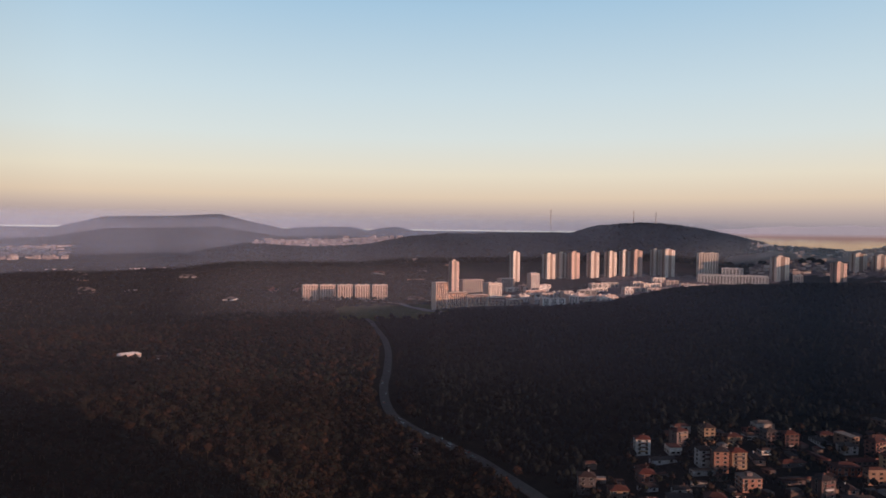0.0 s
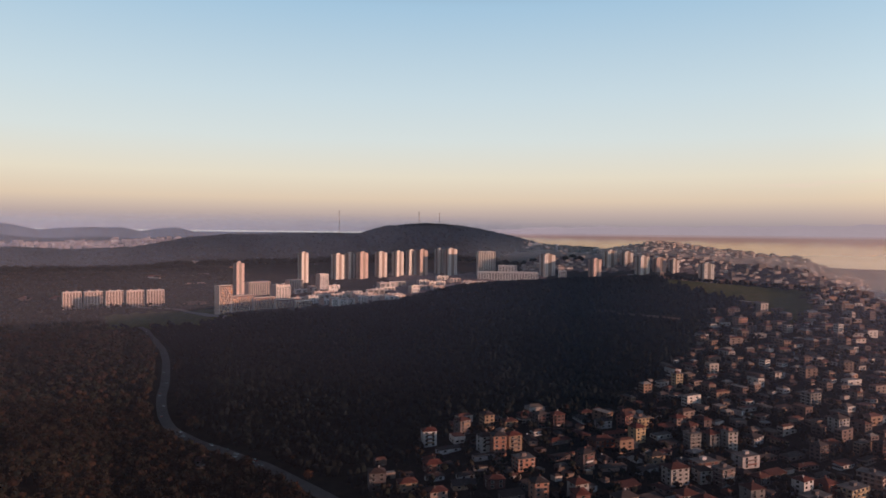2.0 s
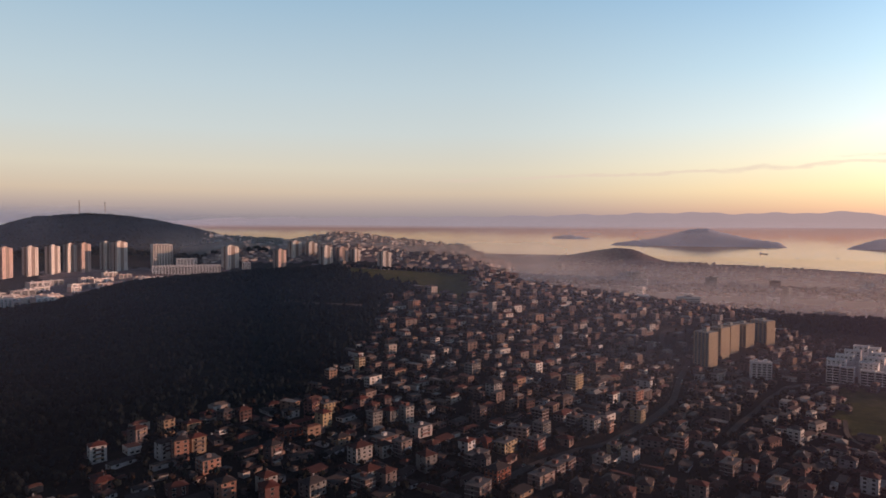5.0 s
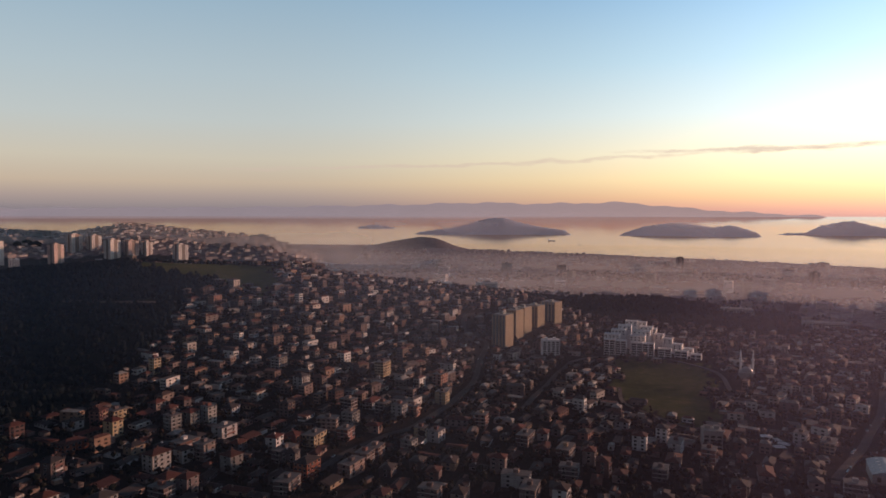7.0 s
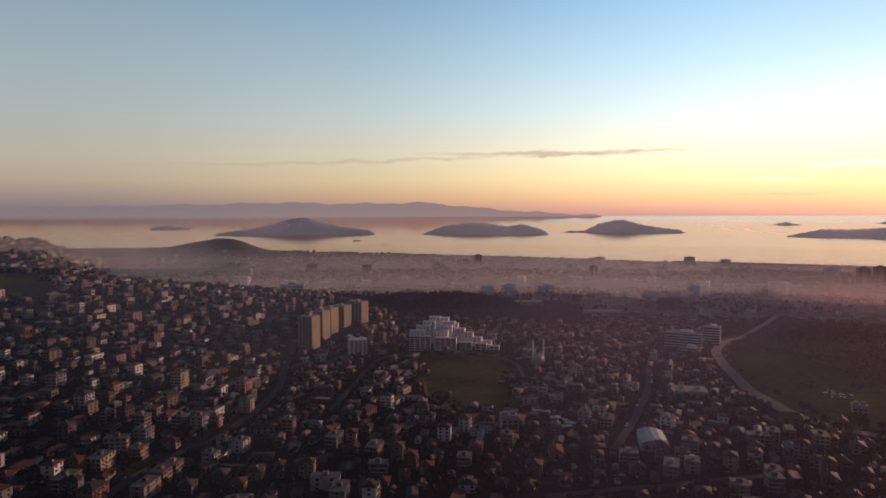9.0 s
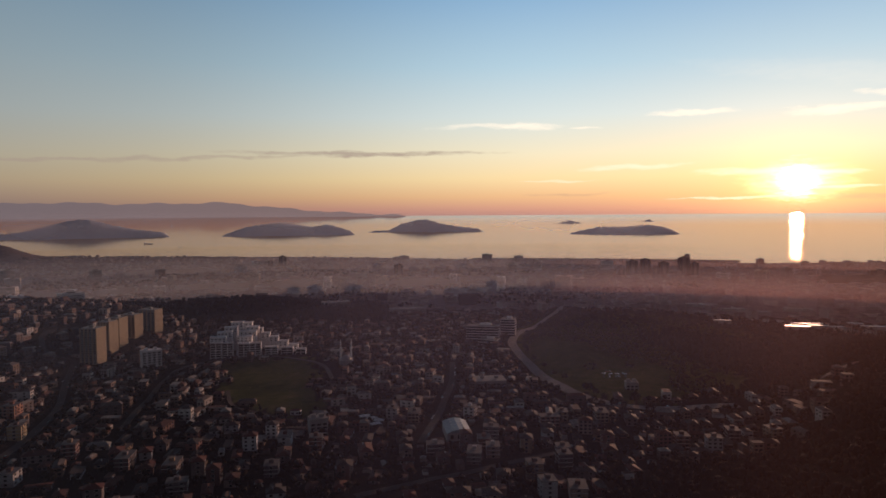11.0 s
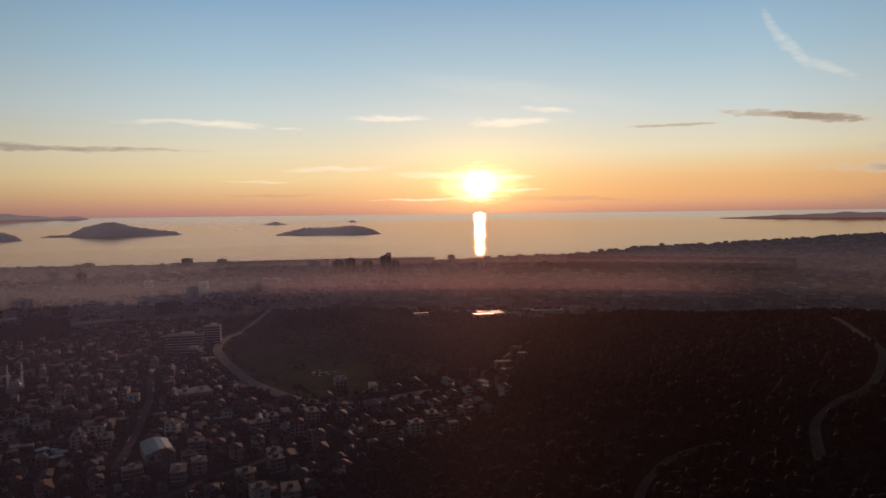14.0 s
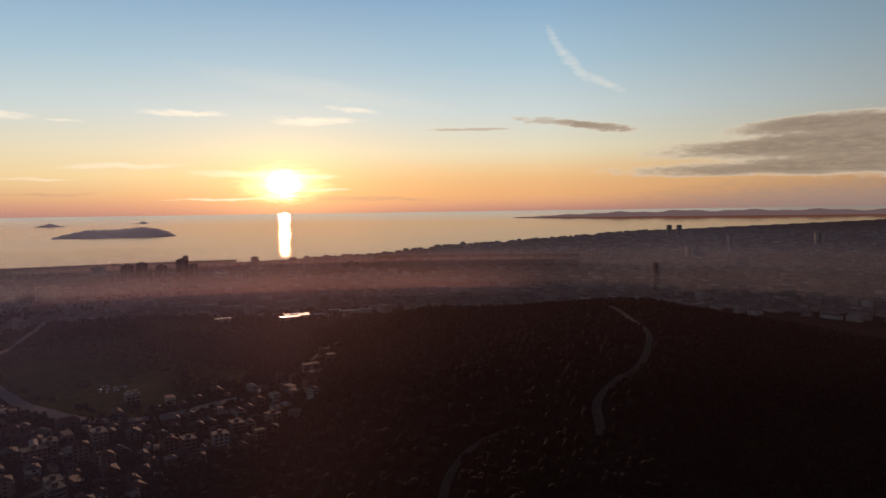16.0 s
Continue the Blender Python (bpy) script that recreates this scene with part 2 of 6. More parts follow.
# far walls, and roofs below, paler than the near town: haze in the colour
CITYFAR = surface("haze_paled_city_walls", [C(.36, .31, .30), C(.28, .24, .23), C(.44, .40, .39), C(.22, .19, .19), C(.31, .26, .25), C(.39, .33, .31), C(.25, .21, .21), C(.50, .47, .47)], 0.05, 0.9, vary="island")
# brighter copy of the far walls: low sun on the hill town painted in
HILLWALLS = surface("sun_paled_hill_walls", [C(.66, .58, .54), C(.52, .45, .42), C(.74, .68, .65), C(.40, .33, .31), C(.58, .48, .44), C(.70, .58, .52), C(.46, .38, .36), C(.80, .77, .76)], 0.05, 0.9, vary="island")
CITYFARROOF = surface("haze_paled_city_roofs", [C(.23, .19, .18), C(.17, .14, .14), C(.28, .24, .24), C(.20, .17, .17), C(.34, .31, .31)], 0.05, 0.9, vary="island")

# ---- the shape of the land ----
NEAR, RIM, DRAW = 1350.0, 4960.0, 5000.0


def squeeze(r):
    """Distances past NEAR draw together towards RIM, so that the far shores still fit into the place."""
    r = np.asarray(r, float)
    past = np.maximum(r, NEAR) - NEAR
    far = NEAR + (RIM - NEAR) * past / (past + DRAW)
    return np.where(r <= NEAR, r, far)


def spot(b, r, z):
    """A place from its bearing in degrees, its distance and its height over the sea."""
    b, r = np.radians(b), np.asarray(r, float)
    s = squeeze(r) / np.maximum(r, 1e-6)
    return np.stack(np.broadcast_arrays(r * s * np.sin(b), r * s * np.cos(b), EYE + (z - EYE) * s), -1)


def put(b, r, z, turn=0.0, size=1.0):
    """The pose of a thing that stands there; turn 0 faces the eye."""
    s = float(squeeze(r) / r) * size
    x, y, h = spot(b, r, z)
    return Matrix.Translation((x, y, h)) @ pose(0, 0, 0, 0, 0, turn - b) @ Matrix.Diagonal((s, s, s, 1))


def rise(r, e):
    """The height over the sea of what stands e degrees over the eye's level at that distance."""
    return EYE + r * math.tan(radians(e))


# ridges: (bearing, level seen from the eye) knots, the distance of the crest, reach to the eye and beyond, what grows on top
RIDGES = {
    "near_left": ([(-60, -12), (-33, -12.4), (-25.6, -13.5), (-17.5, -14.4), (-10.4, -16.6), (-4.8, -18.9), (2, -22)], 560, 300, 220),
    "front": ([(-7, -9.5), (-3.9, -8.6), (-0.6, -7.6), (5.5, -7.15), (10, -6.65), (13.7, -6.25), (15.4, -5.75), (19, -4.85), (23, -4.32), (28.6, -3.92),
               (35, -3.62), (40, -3.85), (44, -4.05), (48, -4.05), (50, -4.8), (51.6, -5.1), (55.5, -5.6), (59.3, -6.0), (62.5, -6.4), (68, -7.2), (73, -8.6)], 1270, [(50, 390), (58, 300), (63, 170), (74, 120)], 330),
    "middle": ([(-34, -3.9), (-25.6, -3.1), (-21.7, -2.6), (-16.2, -1.45), (-11.4, -1.73), (-6.8, -1.6), (-3.1, -0.85), (0.2, -0.53), (8.8, -0.37), (10.4, -0.39),
                (12.6, 0.24), (16.2, 0.55), (18.7, 0.40), (21.2, -0.06), (24.4, -0.95), (27, -1.6), (31, -2.6)], 3300, 480, 500),
    "estate": ([(-2, -6.2), (3, -4.9), (8, -4.35), (14, -4.1), (21, -3.95), (26, -4.0), (30, -4.4)], 2250, 480, 600),
    "blue": ([(-60, -1.5), (-33, -2.1), (-28, -1.6), (-25, -1.25), (-20, -1.15), (-16, -1.4), (-8, -2.0)], 5200, 700, 700),
    "mountains": ([(-60, 0.2), (-33, -0.45), (-30, -0.26), (-26.4, 0.67), (-21.7, 0.8), (-18, 1.01), (-15.8, 0.46), (-13.2, -0.09), (-10.5, 0.08), (-7.7, 0.12),
                   (-6.3, -0.14), (-4, 0.17), (-1.2, -0.4), (3, -1.2)], 9000, 2200, 2500),
    "suburb_hill": ([(-18, -1.9), (-14.5, -1.25), (-10, -1.1), (-6, -0.98), (-3, -0.9), (0, -1.2), (2, -1.6)], 5000, 600, 500),
    "town_hill": ([(22, -2.6), (26, -1.45), (30.2, -1.4), (33, -0.95), (34.4, -0.72), (36.7, -0.92), (40.4, -1.4), (45, -1.85), (46.8, -2.6), (50, -3.4)], 3050, 520, 450),
    "coast_hill": ([(51.5, -2.6), (54, -2.35), (55.8, -1.95), (57.4, -1.67), (58.5, -1.75), (60, -2.2), (62, -2.8)], 4700, 350, 350),
    "wood": ([(65, -8), (68, -7.2), (71, -6.8), (75.5, -6.62), (78.3, -6.85), (81.6, -7.3), (84.5, -7.7), (88, -8.8)], 1440, 130, 190),
    "round": ([(96, -11), (99, -9.7), (102, -8.5), (106, -8.3), (110, -8.7), (115, -9.5), (120, -10.6)], 1180, 230, 220),
    "right": ([(108, -14.5), (115, -13.6), (119, -12.2), (121, -11.0), (122.9, -10.2), (126, -9.65), (130.5, -8.85), (137, -8.6), (142, -8.2), (145.5, -7.85), (148.5, -7.9),
               (152.8, -8.4), (156.8, -9.3), (160.6, -10.1), (164.5, -10.75), (172, -12.5), (200, -14.5), (235, -13)], 860, 640, 260),
    "bump": ([(119, -5.2), (121.8, -4.85), (125.5, -4.25), (129.2, -4.8), (132.5, -5.4)], 2600, 220, 220),
}
SHORE = [(0, 0.2), (12, 0.2), (18, 1.4), (24, 2.3), (40, 2.45), (47.9, 2.4), (53.7, 2.44), (60, 2.73), (66.8, 2.95), (75.5, 3.28), (85.6, 3.53), (94.4, 3.76), (102.4, 3.77), (108, 3.87),
         (113.7, 3.94), (118.7, 3.8), (127, 3.45), (130.6, 3.03), (134.4, 2.79), (141.8, 2.25), (146.3, 1.87), (152.7, 1.54), (158, 1.3), (166, 0.9), (175, 0.2), (180, 0.2)]


def table(x, knots, column=1):
    return np.interp(x, [q[0] for q in knots], [q[column] for q in knots])


def wrap(b):
    """Bearings from -100 to 260, so that the seam lies behind the eye."""
    return (np.asarray(b, float) + 100) % 360 - 100


def plain(b, r):
    inland = np.interp(r, [0, 400, 900, 1500, 2200, 2600, 4000, 20000], [62, 56, 50, 47, 50, 56, 50, 60])
    coast = np.interp(r, [0, 400, 900, 1400, 2200, 3300, 6000, 20000], [62, 48, 36, 24, 13, 5, 4, 4])
    w = np.clip((b - 18) / 40, 0, 1) * np.clip((190 - b) / 20, 0, 1)
    w = w * w * (3 - 2 * w)
    return inland * (1 - w) + coast * w


def ridge_part(name, b, r):
    """How far a ridge lifts the land at a place, as height and as a share of the crest."""
    knots, dist, front, behind = RIDGES[name]
    e = table(b, knots)
    front = table(b, front) if isinstance(front, list) else front
    base = plain(b, r)
    crest = EYE + dist * np.tan(np.radians(e))
    edge = np.clip((b - knots[0][0] + 1) / 4, 0, 1) * np.clip((knots[-1][0] + 1 - b) / 4, 0, 1)
    edge = edge * edge * (3 - 2 * edge)
    u = np.where(r < dist, (dist - r) / front, (r - dist) / behind)
    share = np.exp(-0.75 * u * u) * edge
    return np.maximum(crest - plain(b, np.full_like(r, dist)), 0) * share, share


def height(b, r):
    b, r = np.broadcast_arrays(wrap(b), np.asarray(r, float))
    z = plain(b, r)
    lift = np.zeros_like(z)
    for name in RIDGES:
        lift = np.maximum(lift, ridge_part(name, b, r)[0]) + 0.15 * np.minimum(lift, ridge_part(name, b, r)[0])
    x, y = r * np.sin(np.radians(b)), r * np.cos(np.radians(b))
    roll = 2.2 * np.sin(x / 83 + 1.3 * np.sin(y / 131)) * np.cos(y / 97 + x / 211) + 1.1 * np.sin(x / 37 + y / 29) * np.cos(y / 41 - x / 53)
    z = z + lift + roll * np.clip(r / 500, 0.3, 1.2) * np.clip((plain(b, r) - 4) / 25, 0, 1)
    shore = EYE / np.tan(np.radians(table(b, SHORE))) * (1 + 0.004 * np.sin(b * 2.3) + 0.003 * np.sin(b * 7.1))
    sea = np.clip((r - shore) / 60, 0, 1) * ((b > 10) & (b < 176))
    return z * (1 - sea) - 9 * sea


def ground_z(b, r):
    return float(height(np.array([b]), np.array([r]))[0])


def fast_mesh(name, verts, faces, mats, smooth=False, mat_index=None):
    """A mesh out of arrays; faces: rows of 3 or 4 corners."""
    me = bpy.data.meshes.new(name)
    n = faces.shape[1]
    me.vertices.add(len(verts))
    me.vertices.foreach_set("co", np.ascontiguousarray(verts, np.float32).ravel())
    me.loops.add(faces.size)
    me.loops.foreach_set("vertex_index", np.ascontiguousarray(faces, np.int32).ravel())
    me.polygons.add(len(faces))
    me.polygons.foreach_set("loop_start", np.arange(0, faces.size, n, dtype=np.int32))
    me.polygons.foreach_set("use_smooth", np.full(len(faces), smooth))
    for m in mats:
        me.materials.append(m)
    if mat_index is not None:
        me.polygons.foreach_set("material_index", np.asarray(mat_index, np.int32))
    me.update(calc_edges=True)
    me.validate()
    return me


def grid_faces(rows, cols, close=False):
    i, j = np.meshgrid(np.arange(rows - 1), np.arange(cols if close else cols - 1), indexing="ij")
    a, b = i * cols + j, i * cols + (j + 1) % cols
    return np.stack([a, b, b + cols, a + cols], -1).reshape(-1, 4)


BEARINGS = np.concatenate([np.arange(-42, 172, 0.3), np.arange(172, 318, 2.0)])
REACH = np.concatenate([[0.05], np.geomspace(20, 300, 16)[:-1], np.arange(300, 1700, 8.0), np.arange(1700, 4200, 20.0), np.geomspace(4200, 70000, 60)])


def town_edge(r):
    """The bearing past which houses stand on the near slope."""
    return np.interp(r, [300, 450, 520, 600, 640, 740, 850, 1000, 1100, 1250, 1400], [10, 11, 14, 21, 31, 34.5, 37.5, 38.7, 42, 46, 47])


def cover(b, r):
    """What lies on the land: 0 woodland, 1 town, 2 meadow, 3 paved city, its haze painted in."""
    b, r = np.broadcast_arrays(wrap(b), np.asarray(r, float))
    c = np.zeros(b.shape, int)
    r = r + 14 * np.sin(b * 5.1 + r / 31) + 9 * np.sin(b * 13.7 + r / 17)
    b = b + (420 / r) * (np.sin(r / 23 + b) + 0.6 * np.sin(r / 9.1 + b * 3.3))
    c[(b > town_edge(r)) & (b < 176) & (r > 300)] = 1
    c[(r > 1330) & (b > 15) & (b < 176)] = 1
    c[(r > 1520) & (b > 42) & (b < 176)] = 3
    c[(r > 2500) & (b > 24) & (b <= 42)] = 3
    for name, least in (("wood", 0.3), ("round", 0.35), ("bump", 0.5)):
        c[(ridge_part(name, b, r)[1] > least) & (r < 1700 if name in ("wood", "round") else r > 0)] = 0
    c[(b > np.interp(r, [300, 450, 510, 560, 640, 740, 900, 1000, 1100, 1101], [95, 104, 109, 114.6, 120, 123, 125.7, 127, 130, 190]))] = 0
    c[(b > 106) & (b < 128) & (r > 760) & (r < 1330)] = 0
    c[(b > 97.6) & (b < 112 + 4 * np.sin(r / 60)) & (r > np.interp(b, [97.6, 98.9, 100.1, 103, 106, 118], [930, 850, 790, 725, 700, 720])) & (r < 1330)] = 2
    c[(b > 73.5) & (b < 81) & (r > np.interp(b, [73.5, 75.5, 81], [790, 690, 645])) & (r < 960)] = 2
    c[(b > 35.5) & (b < 45.5) & (r > np.interp(b, [35, 40, 46], [1200, 1120, 1000])) & (r < 1300)] = 2
    c[(b > -9) & (b < 0) & (r > 1380) & (r < 1620)] = 2
    c[(b < 24) & (b > 0) & (r > 1400) & (r < 2500)] = 1
    c[(b < 26) & (b > 13) & (r > 1830) & (r < 2500)] = 3
    return c


bb, rr = np.meshgrid(BEARINGS, REACH)
zz = height(bb, rr)
zz[0] = zz[1].mean()
land = fast_mesh("ground", spot(bb, rr, zz).reshape(-1, 3), grid_faces(len(REACH), len(BEARINGS), True), [], True)
kinds = cover(bb, rr).ravel()
tint = np.ones((len(land.vertices), 4), np.float32)
tint[:, :3] = np.array([(0.0, 0, 0), (1, 0, 0), (0, 1, 0), (0, 0, 1)])[kinds]
layer = land.color_attributes.new("cover", "FLOAT_COLOR", "POINT")
layer.data.foreach_set("color", tint.ravel())

m = bpy.data.materials.new("land")
m.use_nodes = True
n = Nodes(m.node_tree)
place = n.add("ShaderNodeNewGeometry").outputs["Position"]
split = n.add("ShaderNodeSeparateColor")
n.plug(split.inputs[0], n.add("ShaderNodeVertexColor", layer_name="cover").outputs[0])
broad, small = n.noise(place, 0.012, 6.0), n.noise(place, 0.09, 6.0, 0.65)
# woodland ground darkened the same way, shade painted into its tones
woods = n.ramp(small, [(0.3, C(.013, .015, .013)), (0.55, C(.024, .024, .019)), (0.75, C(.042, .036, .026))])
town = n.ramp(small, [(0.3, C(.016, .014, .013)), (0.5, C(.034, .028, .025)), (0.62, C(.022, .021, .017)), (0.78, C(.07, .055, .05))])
grass = n.ramp(n.math("ADD", n.math("MULTIPLY", broad, 0.5), n.math("MULTIPLY", small, 0.5)), [(0.32, C(.03, .04, .015)), (0.5, C(.075, .080, .030)), (0.68, C(.13, .11, .05))])
# paved ground far paler than town ground, haze painted into it
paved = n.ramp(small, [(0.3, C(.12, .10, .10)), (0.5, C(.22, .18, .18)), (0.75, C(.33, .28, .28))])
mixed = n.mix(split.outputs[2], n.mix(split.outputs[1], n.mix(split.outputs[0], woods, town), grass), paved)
p = n.add("ShaderNodeBsdfPrincipled")
n.plug(p.inputs["Base Color"], mixed)
p.inputs["Roughness"].default_value, p.inputs["Specular IOR Level"].default_value = 1.0, 0.0
b = n.add("ShaderNodeBump")
b.inputs["Strength"].default_value, b.inputs["Distance"].default_value = 0.4, 1.5
n.plug(b.inputs["Height"], small)
n.plug(p.inputs["Normal"], b.outputs[0])
n.plug(n.add("ShaderNodeOutputMaterial").inputs[0], p.outputs[0])
land.materials.append(m)
tagged(new("ground", land), "rolling dark wooded land with a town plain reaching the sea", "ground", kind="structure")

# ---- sea ----
m = bpy.data.materials.new("sea_water")
m.use_nodes = True
n = Nodes(m.node_tree)
place = n.add("ShaderNodeNewGeometry").outputs["Position"]
deep_water, mirror = n.add("ShaderNodeBsdfDiffuse"), n.add("ShaderNodeBsdfGlossy", distribution="BECKMANN")
n.plug(deep_water.inputs[0], n.ramp(n.noise(place, 0.002, 4.0), [(0.3, C(.03, .04, .05)), (0.7, C(.05, .06, .07))]))
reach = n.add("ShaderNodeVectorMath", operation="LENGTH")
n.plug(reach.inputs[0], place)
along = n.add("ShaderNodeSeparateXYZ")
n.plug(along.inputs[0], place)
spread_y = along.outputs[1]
# sunset warmth painted into the reflection colour, paler far out and northward
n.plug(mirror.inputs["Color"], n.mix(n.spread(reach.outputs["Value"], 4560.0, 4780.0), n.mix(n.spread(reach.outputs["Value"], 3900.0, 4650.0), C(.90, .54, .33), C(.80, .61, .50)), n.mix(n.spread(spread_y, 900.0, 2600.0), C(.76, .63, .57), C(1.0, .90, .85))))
n.plug(mirror.inputs["Roughness"], n.spread(n.noise(place, 0.0035, 5.0), 0.35, 0.65, 0.12, 0.145))
ripple = n.add("ShaderNodeBump")
ripple.inputs["Strength"].default_value, ripple.inputs["Distance"].default_value = 0.08, 0.5
n.plug(ripple.inputs["Height"], n.noise(place, 0.03, 5.0))
n.plug(mirror.inputs["Normal"], ripple.outputs[0])
mixer = n.add("ShaderNodeMixShader")
n.plug(mixer.inputs[0], n.spread(n.add("ShaderNodeFresnel").outputs[0], 0.02, 0.5, 0.45, 0.96))
n.plug(mixer.inputs[1], deep_water.outputs[0])
n.plug(mixer.inputs[2], mirror.outputs[0])
n.plug(n.add("ShaderNodeOutputMaterial").inputs[0], mixer.outputs[0])
SEA = m
sb_, sr_ = np.meshgrid(np.arange(0, 360, 1.5), np.concatenate([np.arange(2700, 8000, 150.0), np.geomspace(8000, 400000, 44)]))
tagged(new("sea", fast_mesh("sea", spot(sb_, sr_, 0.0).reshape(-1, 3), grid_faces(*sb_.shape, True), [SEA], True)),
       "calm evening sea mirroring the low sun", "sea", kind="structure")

# ---- islands and far coasts ----


def spread_out(q):
    """The distance that squeeze() draws in to q."""
    u = (np.asarray(q, float) - NEAR) / (RIM - NEAR)
    return NEAR + DRAW * u / (1 - u)


def mound(name, label, category, knots, dep, deep, kind="", skin=None):
    """An island: (bearing, level) knots of its skyline, the drop of its waterline, its depth from shore to crest."""
    shore = float(squeeze(EYE / math.tan(radians(dep))))
    knots = [(knots[0][0] - 0.5, -dep)] + knots + [(knots[-1][0] + 0.5, -dep)]
    bs = np.linspace(knots[0][0], knots[-1][0], 90 if skin is None else 240)
    u = bs * 6.0
    ragged = 0.02 * np.sin(u * 1.5) + 0.014 * np.sin(u * 3.8 + 1) + 0.01 * np.sin(u * 9.1 + 2)
    if skin:
        ragged = (0.05 * np.sin(bs * 1.3) + 0.035 * np.sin(bs * 3.1 + 1)) * np.sin(np.clip((bs - bs[0]) / 12, 0, 1) * 1.57)
    levels = np.maximum(table(bs, knots) + ragged, -dep)
    share = np.clip((levels + dep) / (levels.max() + dep), 0.02, 1)  # low ends lie close behind their shore
    reach = deep * share ** 0.8
    crest = spread_out(shore + reach)
    top = np.maximum(EYE + crest * np.tan(np.radians(levels)), 1)
    b2, v2 = np.meshgrid(bs, np.linspace(-1, 1, 25))
    shape = np.cos(v2 * math.pi / 2) ** 0.9
    gully = 1 + (0.07 * np.sin(b2 * 17 + 3 * v2) + 0.05 * np.sin(b2 * 41 - 5 * v2)) * (1 - v2 * v2) * (1 - shape) * (skin is None)
    r2 = spread_out(shore + reach[None, :] * (1 + v2))
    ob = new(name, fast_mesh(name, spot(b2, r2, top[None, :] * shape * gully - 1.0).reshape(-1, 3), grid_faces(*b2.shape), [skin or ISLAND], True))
    return tagged(ob, label, category, kind=kind)


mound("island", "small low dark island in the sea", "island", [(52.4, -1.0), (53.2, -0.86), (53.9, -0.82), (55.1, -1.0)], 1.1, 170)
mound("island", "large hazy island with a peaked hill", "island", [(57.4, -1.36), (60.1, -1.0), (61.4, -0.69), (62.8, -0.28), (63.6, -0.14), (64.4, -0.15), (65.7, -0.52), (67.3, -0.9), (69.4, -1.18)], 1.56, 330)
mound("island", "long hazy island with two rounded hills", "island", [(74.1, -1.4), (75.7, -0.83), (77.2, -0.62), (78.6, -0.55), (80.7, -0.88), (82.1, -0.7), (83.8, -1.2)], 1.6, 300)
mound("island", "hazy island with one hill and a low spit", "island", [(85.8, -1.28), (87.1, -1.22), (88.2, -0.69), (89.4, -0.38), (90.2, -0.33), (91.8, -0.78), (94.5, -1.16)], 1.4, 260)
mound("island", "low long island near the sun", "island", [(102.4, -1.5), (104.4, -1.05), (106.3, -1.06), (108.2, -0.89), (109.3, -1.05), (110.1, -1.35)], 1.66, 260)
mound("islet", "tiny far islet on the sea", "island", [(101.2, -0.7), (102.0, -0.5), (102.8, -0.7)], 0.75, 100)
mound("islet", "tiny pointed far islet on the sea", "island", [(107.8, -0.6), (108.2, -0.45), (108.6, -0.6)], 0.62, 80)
mound("backdrop", "far mountains across the sea, glowing mauve as painted haze", "mountains", [(20, 0.1), (26.6, 0.5), (46, 0.7), (57.7, 0.95), (62.4, 1.1), (66, 1.0), (69.4, 1.02), (73.9, 1.1), (76, 0.9), (78.2, 0.68), (82.3, 0.33), (88, 0.05)], 0.07, 20, "structure", FARLAND)
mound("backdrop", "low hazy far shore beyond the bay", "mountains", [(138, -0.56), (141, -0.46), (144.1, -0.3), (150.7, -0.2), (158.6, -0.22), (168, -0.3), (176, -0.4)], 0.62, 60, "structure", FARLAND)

# ---- evening haze as added sheets: thin over the plain, thinner between the far ridges ----
m = bpy.data.materials.new("mist")
m.use_nodes = True
n = Nodes(m.node_tree)
place = n.add("ShaderNodeNewGeometry").outputs["Position"]
fade = n.math("MULTIPLY", n.add("ShaderNodeAttribute", attribute_name="thickness").outputs["Fac"], n.spread(n.noise(place, 0.0035, 5.0), 0.25, 0.75, 0.75, 1.2))
scatter, d, t = n.add("ShaderNodeAddShader"), n.add("ShaderNodeBsdfDiffuse"), n.add("ShaderNodeBsdfTranslucent")
d.inputs[0].default_value = t.inputs[0].default_value = (0.86, 0.68, 0.66, 1)
n.plug(scatter.inputs[0], d.outputs[0])
n.plug(scatter.inputs[1], t.outputs[0])
mixer = n.add("ShaderNodeMixShader")
n.plug(mixer.inputs[0], fade)
n.plug(mixer.inputs[1], n.add("ShaderNodeBsdfTransparent").outputs[0])
n.plug(mixer.inputs[2], scatter.outputs[0])
n.plug(n.add("ShaderNodeOutputMaterial").inputs[0], mixer.outputs[0])
MIST = m
HAZE = m.copy()
HAZE.name = "far_haze"
for q in HAZE.node_tree.nodes:
    if q.type in ("BSDF_DIFFUSE", "BSDF_TRANSLUCENT"):
        q.inputs[0].default_value = (0.33, 0.43, 0.65, 1)


def veil(label, b2, r2, z2, thickness, air=MIST):
    me = fast_mesh("haze", spot(b2, r2, z2).reshape(-1, 3), grid_faces(*b2.shape), [air], True)
    me.attributes.new("thickness", "FLOAT", "POINT").data.foreach_set("value", np.ascontiguousarray(thickness, np.float32).ravel())
    tagged(new("haze", me), label, "haze", kind="structure")


def bell(x, knots):
    return np.interp(x, [q[0] for q in knots], [q[1] for q in knots])


def inland(b, r):
    """Fades the mist out towards the shore."""
    shore = EYE / np.tan(np.radians(table(b, SHORE)))
    return np.clip((shore * 0.98 - r) / (shore * 0.16), 0, 1)


b2, r2 = np.meshgrid(np.arange(-45, 178, 1.0), np.geomspace(650, 6500, 80))
coastal = np.clip((b2 - 20) / 35, 0, 1)
ends = np.clip((178 - b2) / 4, 0, 1) * np.clip((b2 + 45) / 4, 0, 1)
